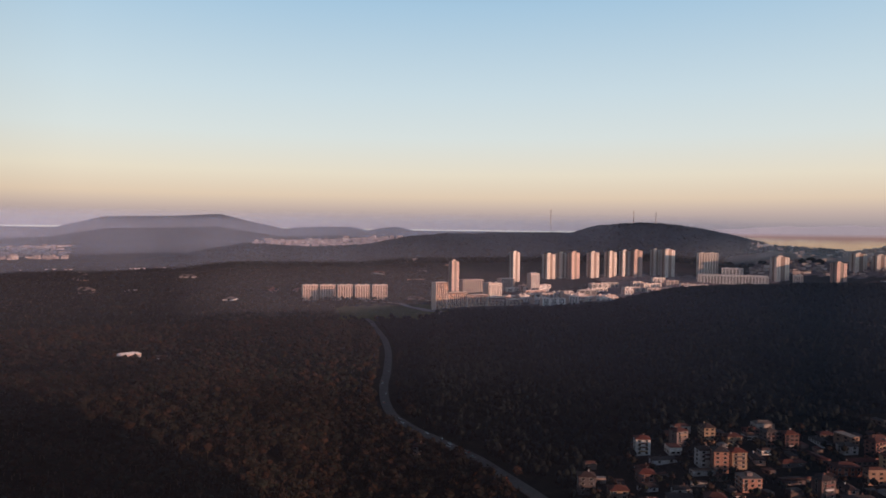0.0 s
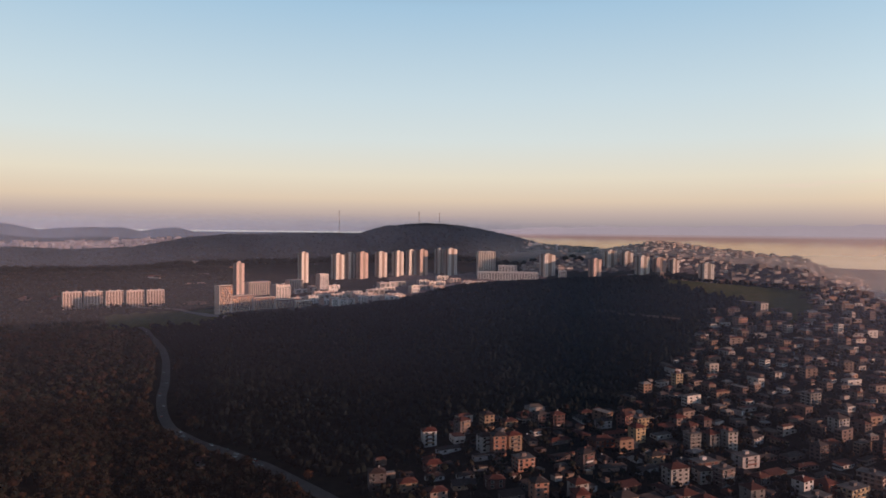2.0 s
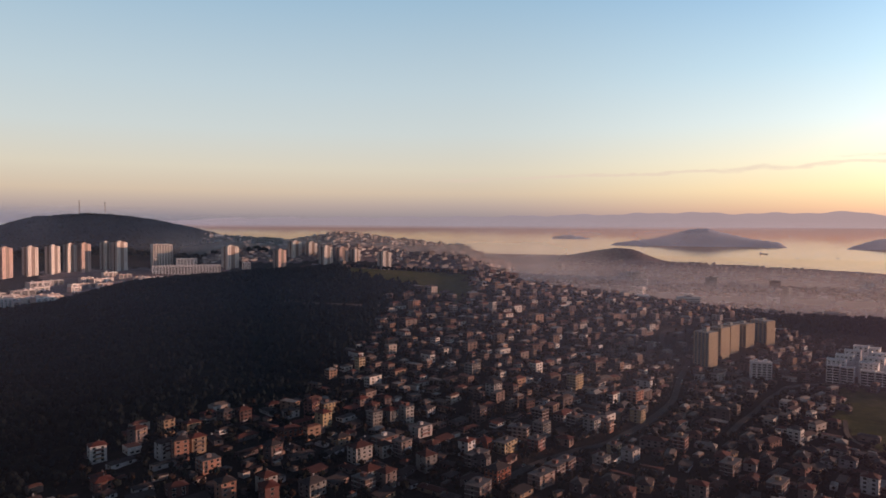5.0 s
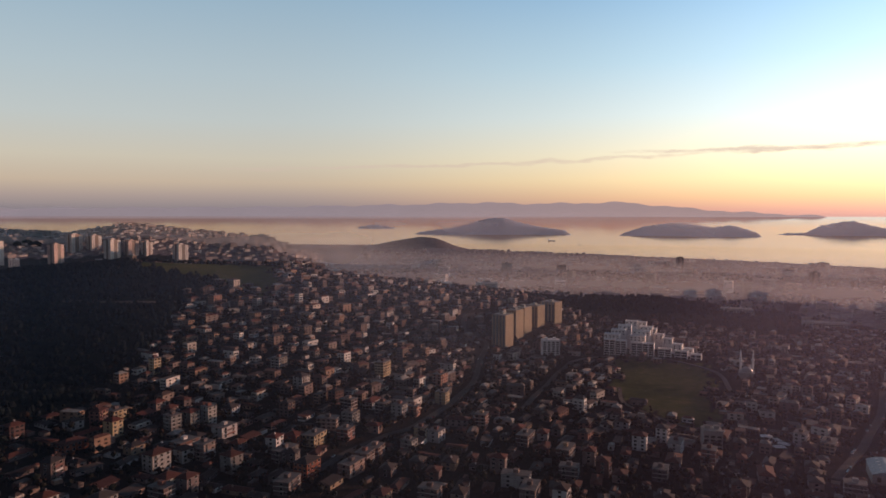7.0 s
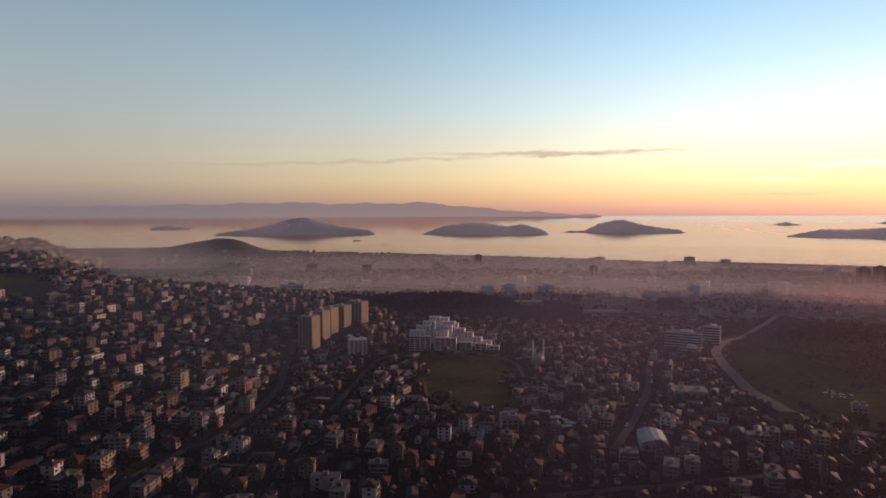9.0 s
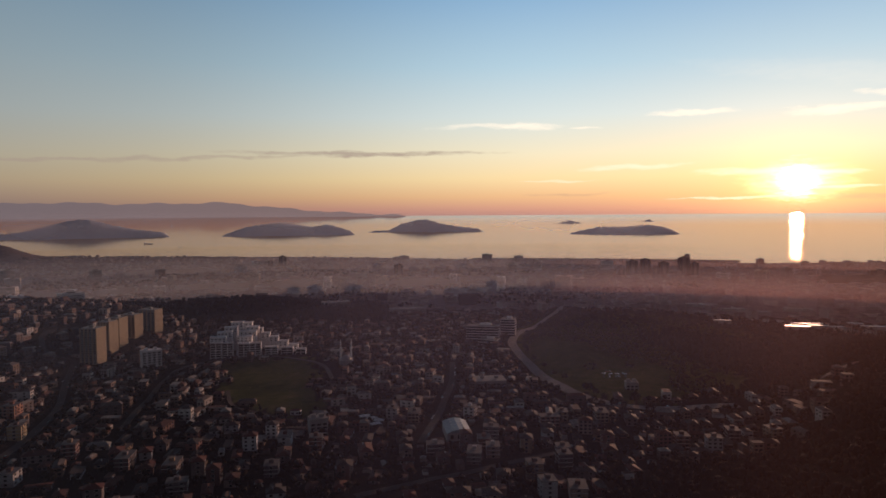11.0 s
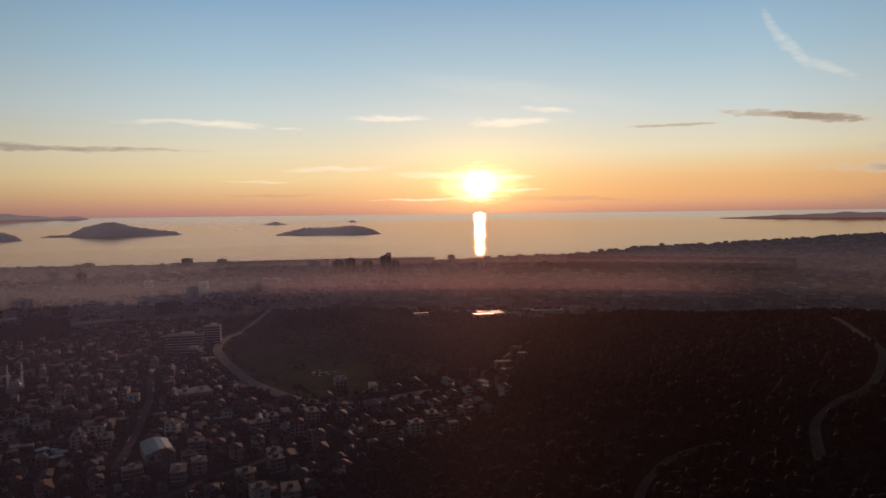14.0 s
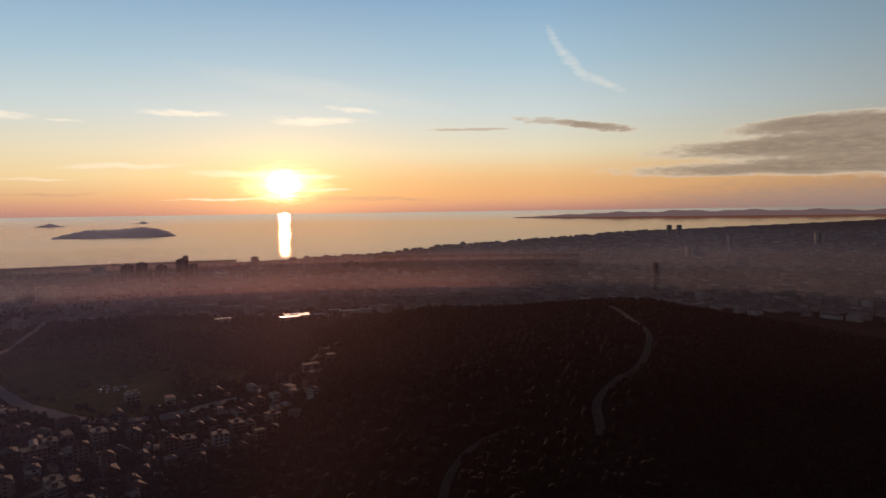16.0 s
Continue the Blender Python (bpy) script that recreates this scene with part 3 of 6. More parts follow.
veil("thin evening mist lying over the town plain", b2, r2, plain(b2, r2) + 26,
     bell(r2, [(650, 0), (1000, .04), (1500, .05), (2000, .08), (3200, .13), (6500, .15)]) * (0.2 + 0.8 * coastal) * (1 - 0.55 * np.clip((b2 - 124) / 16, 0, 1)) * ends * inland(b2, r2))


def curtain(label, dist, knots, b0=-60, b1=190, air=HAZE, thin=0.0):
    b2, e2 = np.meshgrid(np.arange(b0, b1, 1.0), np.linspace(knots[0][0], knots[-1][0], 24))
    ends = np.clip((b2 - b0) / 8, 0, 1) * np.clip((b1 - 1 - b2) / 8, 0, 1)
    ends = ends * (1 - thin * np.clip((b2 - 92) / 25, 0, 1))
    veil(label, b2, np.full_like(b2, dist), EYE + dist * np.tan(np.radians(e2)), bell(e2, knots) * ends, air)


curtain("thin haze before the wooded ridge", 2750, [(-5.4, 0), (-4.2, .06), (-3.0, .12), (-0.5, .14), (0.5, .13), (0.9, 0)], -60, 34)
curtain("haze before the far hills", 4300, [(-2.8, 0), (-1.6, .16), (0.0, .14), (0.7, .10), (1.3, 0)], -60, 26)
curtain("haze before the mountains", 7000, [(-1.7, 0), (-1.0, .22), (0.1, .2), (0.9, .17), (1.4, 0)], -60, 26)
curtain("cool dusk haze over the far city", 2500, [(-6.4, 0), (-5.0, .04), (-3.2, .07), (-2.0, .06), (-1.0, 0)], 126, 190)
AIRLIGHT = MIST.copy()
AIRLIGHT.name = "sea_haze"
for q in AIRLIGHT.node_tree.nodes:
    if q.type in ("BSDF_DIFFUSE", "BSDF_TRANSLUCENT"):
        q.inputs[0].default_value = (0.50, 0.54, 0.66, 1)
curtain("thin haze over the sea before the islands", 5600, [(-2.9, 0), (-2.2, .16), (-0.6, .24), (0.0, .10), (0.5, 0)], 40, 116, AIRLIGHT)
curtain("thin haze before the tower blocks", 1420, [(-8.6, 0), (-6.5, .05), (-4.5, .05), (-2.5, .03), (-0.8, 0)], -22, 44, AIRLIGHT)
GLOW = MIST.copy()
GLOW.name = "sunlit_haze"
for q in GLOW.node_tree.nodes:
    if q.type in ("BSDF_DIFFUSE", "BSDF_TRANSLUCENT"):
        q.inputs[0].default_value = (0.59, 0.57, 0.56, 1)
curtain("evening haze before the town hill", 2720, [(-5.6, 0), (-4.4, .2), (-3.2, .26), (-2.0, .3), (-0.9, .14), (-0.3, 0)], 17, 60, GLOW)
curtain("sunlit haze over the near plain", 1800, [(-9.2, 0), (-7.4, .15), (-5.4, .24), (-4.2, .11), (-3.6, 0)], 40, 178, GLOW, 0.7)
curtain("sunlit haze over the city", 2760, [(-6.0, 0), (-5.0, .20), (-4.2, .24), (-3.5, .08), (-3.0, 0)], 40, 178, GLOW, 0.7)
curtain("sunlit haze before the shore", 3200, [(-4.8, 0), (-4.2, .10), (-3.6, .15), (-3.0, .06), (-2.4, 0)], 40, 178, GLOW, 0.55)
# red glow below the sun, imitated by the colour of these added sheets
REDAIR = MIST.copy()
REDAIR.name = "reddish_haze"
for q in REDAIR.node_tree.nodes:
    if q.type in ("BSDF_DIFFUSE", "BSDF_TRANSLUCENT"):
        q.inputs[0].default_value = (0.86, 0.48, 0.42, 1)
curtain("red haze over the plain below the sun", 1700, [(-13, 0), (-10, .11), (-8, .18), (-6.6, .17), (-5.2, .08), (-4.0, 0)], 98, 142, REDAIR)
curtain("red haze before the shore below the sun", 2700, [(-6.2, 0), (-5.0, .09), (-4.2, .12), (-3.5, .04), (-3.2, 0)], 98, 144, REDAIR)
# near haze sheets, their tint painted: bluish away from the sun, warm towards it
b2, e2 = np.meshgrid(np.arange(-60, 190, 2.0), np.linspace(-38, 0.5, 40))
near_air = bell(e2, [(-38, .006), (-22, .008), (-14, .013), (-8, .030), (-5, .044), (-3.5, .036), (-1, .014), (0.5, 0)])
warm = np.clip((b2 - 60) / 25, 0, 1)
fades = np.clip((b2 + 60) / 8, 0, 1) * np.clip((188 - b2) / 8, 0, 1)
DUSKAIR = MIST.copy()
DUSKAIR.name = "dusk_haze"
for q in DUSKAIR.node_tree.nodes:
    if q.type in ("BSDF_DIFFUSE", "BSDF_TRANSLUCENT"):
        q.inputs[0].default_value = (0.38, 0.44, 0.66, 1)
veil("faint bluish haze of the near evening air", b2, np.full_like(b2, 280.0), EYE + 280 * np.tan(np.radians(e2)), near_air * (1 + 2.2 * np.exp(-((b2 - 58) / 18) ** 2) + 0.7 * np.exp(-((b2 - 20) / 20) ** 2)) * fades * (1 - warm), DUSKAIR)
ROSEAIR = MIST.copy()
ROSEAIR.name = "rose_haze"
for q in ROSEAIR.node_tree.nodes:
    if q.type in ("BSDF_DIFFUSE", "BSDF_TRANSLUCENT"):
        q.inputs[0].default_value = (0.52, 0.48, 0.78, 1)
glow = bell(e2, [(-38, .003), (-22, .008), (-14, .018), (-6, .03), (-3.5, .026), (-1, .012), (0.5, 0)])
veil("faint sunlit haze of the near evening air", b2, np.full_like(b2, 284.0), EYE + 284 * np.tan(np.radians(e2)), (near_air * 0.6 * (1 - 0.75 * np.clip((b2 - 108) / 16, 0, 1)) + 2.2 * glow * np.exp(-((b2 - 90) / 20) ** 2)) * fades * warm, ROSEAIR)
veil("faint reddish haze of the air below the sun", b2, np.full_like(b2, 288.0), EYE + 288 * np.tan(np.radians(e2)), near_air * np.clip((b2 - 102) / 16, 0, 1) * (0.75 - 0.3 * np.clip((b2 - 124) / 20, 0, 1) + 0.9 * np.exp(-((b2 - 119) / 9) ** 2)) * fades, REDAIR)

# ---- building helpers ----


def box(bm, x0, x1, y0, y1, z0, z1, mat=0, floor=False):
    v = [bm.verts.new(q) for q in ((x0, y0, z0), (x1, y0, z0), (x1, y1, z0), (x0, y1, z0), (x0, y0, z1), (x1, y0, z1), (x1, y1, z1), (x0, y1, z1))]
    quads = [(0, 1, 5, 4), (1, 2, 6, 5), (2, 3, 7, 6), (3, 0, 4, 7), (4, 5, 6, 7)] + ([(3, 2, 1, 0)] if floor else [])
    for q in quads:
        bm.faces.new([v[i] for i in q]).material_index = mat


def drum(bm, x, y, z0, z1, r0, r1, sides=10, mat=0):
    ring = [(math.cos(2 * math.pi * i / sides), math.sin(2 * math.pi * i / sides)) for i in range(sides)]
    low = [bm.verts.new((x + c * r0, y + s * r0, z0)) for c, s in ring]
    top = [bm.verts.new((x + c * r1, y + s * r1, z1)) for c, s in ring]
    for i in range(sides):
        j = (i + 1) % sides
        bm.faces.new((low[i], low[j], top[j], top[i])).material_index = mat
    bm.faces.new(top).material_index = mat


def part(name, bm, material, parent, label=""):
    me = bpy.data.meshes.new(name)
    bm.to_mesh(me)
    bm.free()
    for mm in (material if isinstance(material, (list, tuple)) else [material]):
        me.materials.append(mm)
    ob = new(name, me)
    ob.parent = parent
    return tagged(ob, label)


def solid(name, material, parent, *boxes, label=""):
    bm = bmesh.new()
    for q in boxes:
        box(bm, *q)
    return part(name, bm, material, parent, label)


def hip_roof(w, d, z, rise_, over=0.6):
    """A hipped roof with eaves, as a bmesh."""
    bm = bmesh.new()
    a, b = w / 2 + over, d / 2 + over
    ridge = max(a - b, 0.4)
    low = [bm.verts.new(q) for q in ((-a, -b, z), (a, -b, z), (a, b, z), (-a, b, z))]
    eave = [bm.verts.new((v.co.x, v.co.y, z + 0.25)) for v in low]
    r0, r1 = bm.verts.new((-ridge, 0, z + rise_)), bm.verts.new((ridge, 0, z + rise_))
    for i in range(4):
        bm.faces.new((low[i], low[(i + 1) % 4], eave[(i + 1) % 4], eave[i]))
    for q in ((eave[0], eave[1], r1, r0), (eave[1], eave[2], r1), (eave[2], eave[3], r0, r1), (eave[3], eave[0], r0)):
        bm.faces.new(q)
    bm.faces.new(low[::-1])
    return bm


def meet(b, e):
    """The distance at which the sight line of that bearing and level meets the land."""
    r = np.arange(200, 6000, 4.0)
    hit = height(np.full_like(r, b), r) >= EYE + r * math.tan(radians(e))
    return float(r[np.argmax(hit)]) if hit.any() else 3000.0


KEEP_OFF = []  # circles (x, y, radius) that houses and trees leave free


def stand(root, b, r, turn=0.0, clear=0.0, sink=1.0):
    """Sets a built thing onto the land."""
    root.matrix_basis = put(b, r, ground_z(b, r) - sink, turn)
    if clear:
        KEEP_OFF.append((r * math.sin(radians(b)), r * math.cos(radians(b)), clear))
    return root


# ---- the tall blocks before the ridge ----
PINKISH = surface("pink_render", [C(.56, .42, .38), C(.62, .50, .45)], 0.05, 0.85)
OCHRE = surface("ochre_render", [C(.34, .27, .19), C(.40, .32, .22)], 0.05, 0.85)
GREYGREEN = surface("greygreen_render", [C(.28, .28, .26), C(.33, .33, .30)], 0.05, 0.85)
PALEROOF = surface("pale_roof", [C(.50, .49, .50), C(.62, .61, .62)], 0.1, 0.85)
WHITE = surface("white_render", [C(.70, .69, .70), C(.80, .79, .79)], 0.08, 0.8)
# orange of sunlit cells, painted on as panels of the lattice blocks
ORANGE = surface("sunlit_orange_panels", [C(.52, .24, .11), C(.60, .32, .16)], 0.1, 0.8)
METALROOF = surface("metal_roof", [C(.20, .23, .26), C(.27, .30, .33)], 0.1, 0.5, 0.2)


# near-black concrete: the backlit side of the coast towers painted as colour
BACKLIT_DARK = surface("backlit_dark_concrete", [C(.03, .027, .03), C(.05, .046, .05)], 0.1, 0.85)


def tower(w, d, h, label, walls=None, trim=None, crown=True):
    """A residential tower: core, corner piers, recessed balcony stacks, floor slabs, parapet, plant room."""
    walls, trim = walls or TOWER, trim or TOWER_TRIM
    root = tagged(new("tower_block"), label, "tower", "tower blocks before the ridge")
    a, b = w / 2, d / 2
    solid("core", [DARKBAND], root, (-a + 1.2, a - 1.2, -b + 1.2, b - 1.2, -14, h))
    for sx in (-1, 1):
        for sy in (-1, 1):
            x0, x1 = sorted((sx * a, sx * a * 0.36))
            y0, y1 = sorted((sy * b, sy * b * 0.36))
            solid("corner_pier", [walls], root, (x0, x1, y0, y1, -14, h + (1.5 if sx * sy > 0 else 0)))
    floors = int(h / 3.1)
    for side in range(4):
        bm = bmesh.new()
        for f in range(1, floors):
            z = f * 3.1
            if side % 2 == 0:
                s = 1 if side else -1
                box(bm, -a * 0.36, a * 0.36, *sorted((s * (b - 1.6), s * (b - 0.3))), z, z + 1.25, 0, True)
            else:
                s = 1 if side == 1 else -1
                box(bm, *sorted((s * (a - 1.6), s * (a - 0.3))), -b * 0.36, b * 0.36, z, z + 1.25, 0, True)
        part("balcony_stack", bm, [trim], root, "stack of balconies")["kind"] = "stuff"
    bm = bmesh.new()
    for x in (-0.68, 0.68):
        for s in (-1, 1):
            for f in range(1, floors):
                box(bm, a * x - 0.6, a * x + 0.6, *sorted((s * b, s * (b + 0.06))), f * 3.1 + 0.9, f * 3.1 + 2.3)
                box(bm, *sorted((s * a, s * (a + 0.06))), b * x - 0.6, b * x + 0.6, f * 3.1 + 0.9, f * 3.1 + 2.3)
    part("glazing", bm, [GLASS], root, "dark rows of small windows")["kind"] = "stuff"
    solid("parapet", [trim], root, (-a * 0.7, a * 0.7, -b * 0.7, b * 0.7, h, h + 2.2))
    if crown:
        solid("plant_room", [walls], root, (-a * 0.3, a * 0.3, -b * 0.3, b * 0.3, h + 2.2, h + 5.5))
    return root


# (bearing, width in degrees, level of the roof, level of the foot)
TOWERS = [
    (0.85, 0.85, -2.62, -5.45, 1900), (5.9, 0.85, -1.80, -4.15, 2300), (8.7, 1.0, -1.92, -4.04, 2400), (9.7, 0.85, -1.82, -3.9, 2430), (10.7, 1.0, -1.76, -3.9, 2400),
    (12.25, 0.95, -1.72, -3.75, 2430), (13.65, 0.95, -1.66, -3.6, 2450), (14.75, 0.9, -1.55, -3.5, 2470), (15.65, 0.9, -1.52, -3.46, 2470),
    (17.1, 0.75, -1.42, -3.35, 2500), (18.05, 1.1, -1.40, -3.35, 2480), (26.05, 1.25, -1.76, -3.6, 2400), (29.9, 1.0, -2.08, -3.7, 2380), (31.1, 1.1, -1.40, -3.6, 2600),
    (32.4, 0.95, -1.48, -3.5, 2600), (33.6, 1.1, -1.82, -3.5, 2450), (34.9, 1.1, -1.9, -3.4, 2480), (36.0, 0.75, -2.02, -3.4, 2500), (38.4, 1.1, -2.25, -3.4, 2450),
]
for i, (b, wide, top, foot, r) in enumerate(TOWERS):
    w = r * radians(wide) * 0.78
    g = ground_z(b, r)
    stand(tower(w, w * (0.9, 0.8, 1.0)[i % 3], rise(r, top) - g - 1.0,
                ("slender pale tower block catching orange sun" if i < 2 else "tall pale residential tower lit orange on one side") if i < 12 else "hazy pale residential tower on the town hill",
                TOWER if i % 4 else PINKISH, TOWER_TRIM if i % 3 else DARKBAND), b, r, 28 + (i * 37) % 14, 30)


def slab_block(w, d, h, label, walls, category="apartment block", group="", bays=6, trim=None):
    """A long block: body, slabs at each floor, fins between bays, a roof edge, stair heads."""
    root = tagged(new("apartment_block"), label, category, group)
    a, b = w / 2, d / 2
    solid("body", [walls], root, (-a, a, -b, b, -12, h))
    floors = max(2, int(h / 3.1))
    for s, name in ((-1, "front_glazing"), (1, "back_glazing")):
        bm = bmesh.new()
        for f in range(floors):
            for i in range(bays):
                x = -a + (i + 0.5) * w / bays
                ww = w / bays * 0.33
                box(bm, x - ww, x + ww, *sorted((s * b, s * (b + 0.08))), f * 3.1 + 0.7, f * 3.1 + 2.4)
        part(name, bm, [GLASS], root, "rows of dark windows")["kind"] = "stuff"
    for i in range(bays + 1):
        x = -a + i * w / bays
        solid("fin", [trim or walls], root, (max(x - 0.3, -a - 0.02), min(x + 0.3, a + 0.02), -b - 0.9, b + 0.9, -12, h + 0.5))
    solid("parapet", [trim or walls], root, (-a - 0.2, a + 0.2, -b - 0.2, b + 0.2, h, h + 0.9))
    for x in (-0.5, 0.45):
        solid("stair_head", [walls], root, (a * x - 2, a * x + 2, -2, 2, h + 0.9, h + 3.6))
    return root


# row of five joined pink blocks on the plain
for i in range(5):
    b, r = -11.0 + i * 1.42, 1760
    stand(slab_block(38, 18, rise(r, -4.66) - ground_z(b, r), "pale pink apartment block in a row on the plain", PINKISH, group="row of pink blocks", bays=6, trim=TOWER), b, r, 8, 30)
# wide hotel-like blocks and the low white halls by the wooded crest
b, r = 21.0, 2420
stand(slab_block(62, 24, rise(r, -1.6) - ground_z(b, r), "broad pale block with a stepped top", TOWER, bays=7), b, r, 20, 40)
for b, r, w, d, top, label in ((22.8, 2380, 62, 26, -2.72, "low white hall with corner turrets"), (22.8, 2300, 200, 40, -3.25, "long low white shopping hall"), (27.3, 2350, 26, 18, -3.08, "small white block beside the tower"),
                               (25.0, 3150, 60, 20, -0.95, "pale block on the end of the ridge")):
    stand(slab_block(w, d, max(rise(r, top) - ground_z(b, r), 8), label, WHITE, bays=max(4, int(w / 9))), b, r, 6, 40)


# the shade inside the balcony cells is painted as a dark red
CELLS = surface("shaded_red_cells", [C(.07, .035, .028), C(.13, .055, .04)], 0.1, 0.8)
LATTICE = surface("cream_lattice", [C(.62, .52, .45), C(.72, .62, .55)], 0.1, 0.8)


def lattice_block(w, d, h, label):
    """A long block behind an uneven cream lattice of slabs and fins over shade-dark red cells."""
    root = tagged(new("lattice_block"), label, "apartment block")
    a, b = w / 2, d / 2
    solid("body", [CELLS], root, (-a, a, -b, b, -10, h))
    solid("end_wall", [LATTICE], root, (-a - 0.6, -a - 0.02, -b - 1.5, b, -10, h + 0.5), label="plain cream end wall")
    floors = int(h / 3.4)
    for f in range(floors + 1):
        solid("floor_slab", [LATTICE], root, (-a, a + 0.3, -b - 1.5, b + 1.5, f * 3.4 + 0.05, f * 3.4 + 0.5))
    rnd = random.Random(int(w))
    for f in range(floors):
        bm = bmesh.new()
        for i in range(int(w / 5)):
            x = -a + 0.4 + i * 5 + rnd.choice((0, 0, 2.2))
            box(bm, x, x + 0.5, -b - 1.5, -b, f * 3.4 + 0.5, f * 3.4 + 3.45)
            if rnd.random() < 0.4:
                box(bm, x + 0.5, x + rnd.choice((2.4, 4.4)), -b - 0.4, -b, f * 3.4 + 0.5, f * 3.4 + 3.45, rnd.choice((1, 2, 2)))
        part("lattice", bm, [LATTICE, GLASS, ORANGE], root, "cream fins with dark and orange cells")
    solid("roof_edge", [LATTICE], root, (-a, a, -b - 0.3, b, h + 0.3, h + 1.1))
    return root


r = 1480
for i, (b, w, top) in enumerate(((-0.3, 30, -4.4), (1.0, 52, -5.3), (2.7, 52, -5.5), (4.3, 48, -5.7), (5.8, 40, -5.9))):
    stand(lattice_block(w, 18, rise(r, top) - ground_z(b, r), "long block behind a cream lattice, cells painted shaded and sunlit orange"), b, r + i * 26, 30, 34)
for b, r, w, d, top, wall, label in ((4.1, 1720, 40, 26, -4.4, TOWER, "pale stepped block behind the lattice blocks"), (7.45, 1980, 28, 22, -3.55, WHITE, "small white tower by the estate"),
                                    (2.3, 2000, 70, 24, -4.15, CONCRETE, "wide grey block of the estate"), (5.2, 2050, 46, 24, -4.0, CONCRETE, "wide grey block of the estate"),
                                    (6.6, 1650, 28, 18, -5.35, WHITE, "low white block of the estate"), (8.0, 1600, 40, 20, -5.55, WHITE, "low white block of the estate"),
                                    (10.9, 1560, 46, 22, -5.25, WHITE, "stepped white block at the wood's edge"), (12.4, 1570, 30, 18, -5.45, WHITE, "stepped white block at the wood's edge")):
    stand(slab_block(w, d, max(rise(r, top) - ground_z(b, r), 9), label, wall, bays=max(4, int(w / 7)), trim=PINKISH), b, r, 32, 30)
rnd = random.Random(11)
for i in range(54):
    b, r = (rnd.uniform(5.5, 13.6), rnd.uniform(1500, 2050)) if i % 3 else (rnd.uniform(13, 21.5), rnd.uniform(1850, 2250))
    stand(slab_block(rnd.uniform(30, 70), 13, rnd.uniform(10, 17), "low terrace of the sunlit estate", rnd.choice((PINKISH, TOWER, CONCRETE, WHITE)), group="terraces of the estate", bays=3, trim=rnd.choice((PINKISH, TOWER))), b, r, rnd.choice((24, 34, 44)), 24)

# ---- five slab towers in the hillside town ----
for b, top, foot, w, walls in ((64.35, -8.12, -10.5, 22, GREYGREEN), (65.35, -7.72, -10.0, 17, OCHRE), (66.05, -7.5, -9.7, 17, OCHRE), (67.0, -7.32, -9.35, 23, OCHRE), (68.35, -7.02, -9.05, 27, GREYGREEN)):
    r = (EYE - 46) / math.tan(radians(-foot))
    root = tagged(new("slab_tower"), "tall ochre and grey slab tower on the hillside", "tower", "five slab towers")
    h = rise(r, top) - ground_z(b, r)
    a, d = w / 2, 10.0
    solid("body", [walls], root, (-a, a, -d, d, -10, h))
    for x in (-0.98, -0.5, 0.0, 0.5, 0.98):
        solid("pier", [OCHRE], root, (a * x - 0.7, a * x + 0.7, -d - 0.8, d + 0.8, -10, h + 1))
    for y in (-0.6, 0.0, 0.6):
        solid("side_pier", [OCHRE], root, (-a - 0.6, a + 0.6, d * y - 0.8, d * y + 0.8, -10, h + 1))
    for x in (-0.75, -0.25, 0.25, 0.75):
        bm = bmesh.new()
        for f in range(int(h / 3)):
            for s in (-1, 1):
                box(bm, a * x - 1.6, a * x + 1.6, *sorted((s * d, s * (d + 0.1))), f * 3 + 0.9, f * 3 + 2.3)
        part("window_column", bm, [GLASS], root, "column of dark windows")["kind"] = "stuff"
    solid("roof_edge", [GREYGREEN], root, (-a - 0.2, a + 0.2, -d - 0.2, d + 0.2, h, h + 1.1))
    solid("lift_house", [GREYGREEN], root, (-3, 3, -3, 3, h + 1.1, h + 4))
    stand(root, b, r, -32, 24)

# ---- stepped white estate above the meadow ----


def framed_block(w, d, h, label, bays):
    """A white block whose front is a frame of deep balconies."""
    root = tagged(new("white_block"), label, "apartment block", "stepped white estate")
    a, b = w / 2, d / 2
    solid("body", [WHITE], root, (-a, a, -b + 1.6, b, -10, h))
    floors = max(2, int(round(h / 3.2)))
    hh = h / floors
    for i in range(bays + 1):
        x = -a + i * w / bays
        solid("upright", [WHITE], root, (max(x - 0.45, -a - 0.01), min(x + 0.45, a + 0.01), -b, -b + 1.6, -10, h))
    for f in range(floors + 1):
        solid("balcony_slab", [WHITE], root, (-a, a, -b + 0.1, -b + 1.6, f * hh - 0.45, f * hh + 0.25))
    for i in range(bays):
        bm = bmesh.new()
        for f in range(floors):
            x = -a + i * w / bays
            box(bm, x + 0.5, x + w / bays - 0.5, -b + 1.5, -b + 1.56, f * hh + 0.3, (f + 1) * hh - 0.5)
        part("glazed_bay", bm, [GLASS], root, "deep dark balcony bay")["kind"] = "stuff"
    slab = solid("roof_slab", [PALEROOF], root, (-a, a, -b, b, h, h + 0.4))
    solid("parapet", [WHITE], slab, (-a, a, -b - 0.1, -b + 0.3, h + 0.4, h + 1.2), (-a - 0.1, -a + 0.3, -b + 0.3, b, h + 0.4, h + 1.2), (a - 0.3, a + 0.1, -b + 0.3, b, h + 0.4, h + 1.2))
    return root


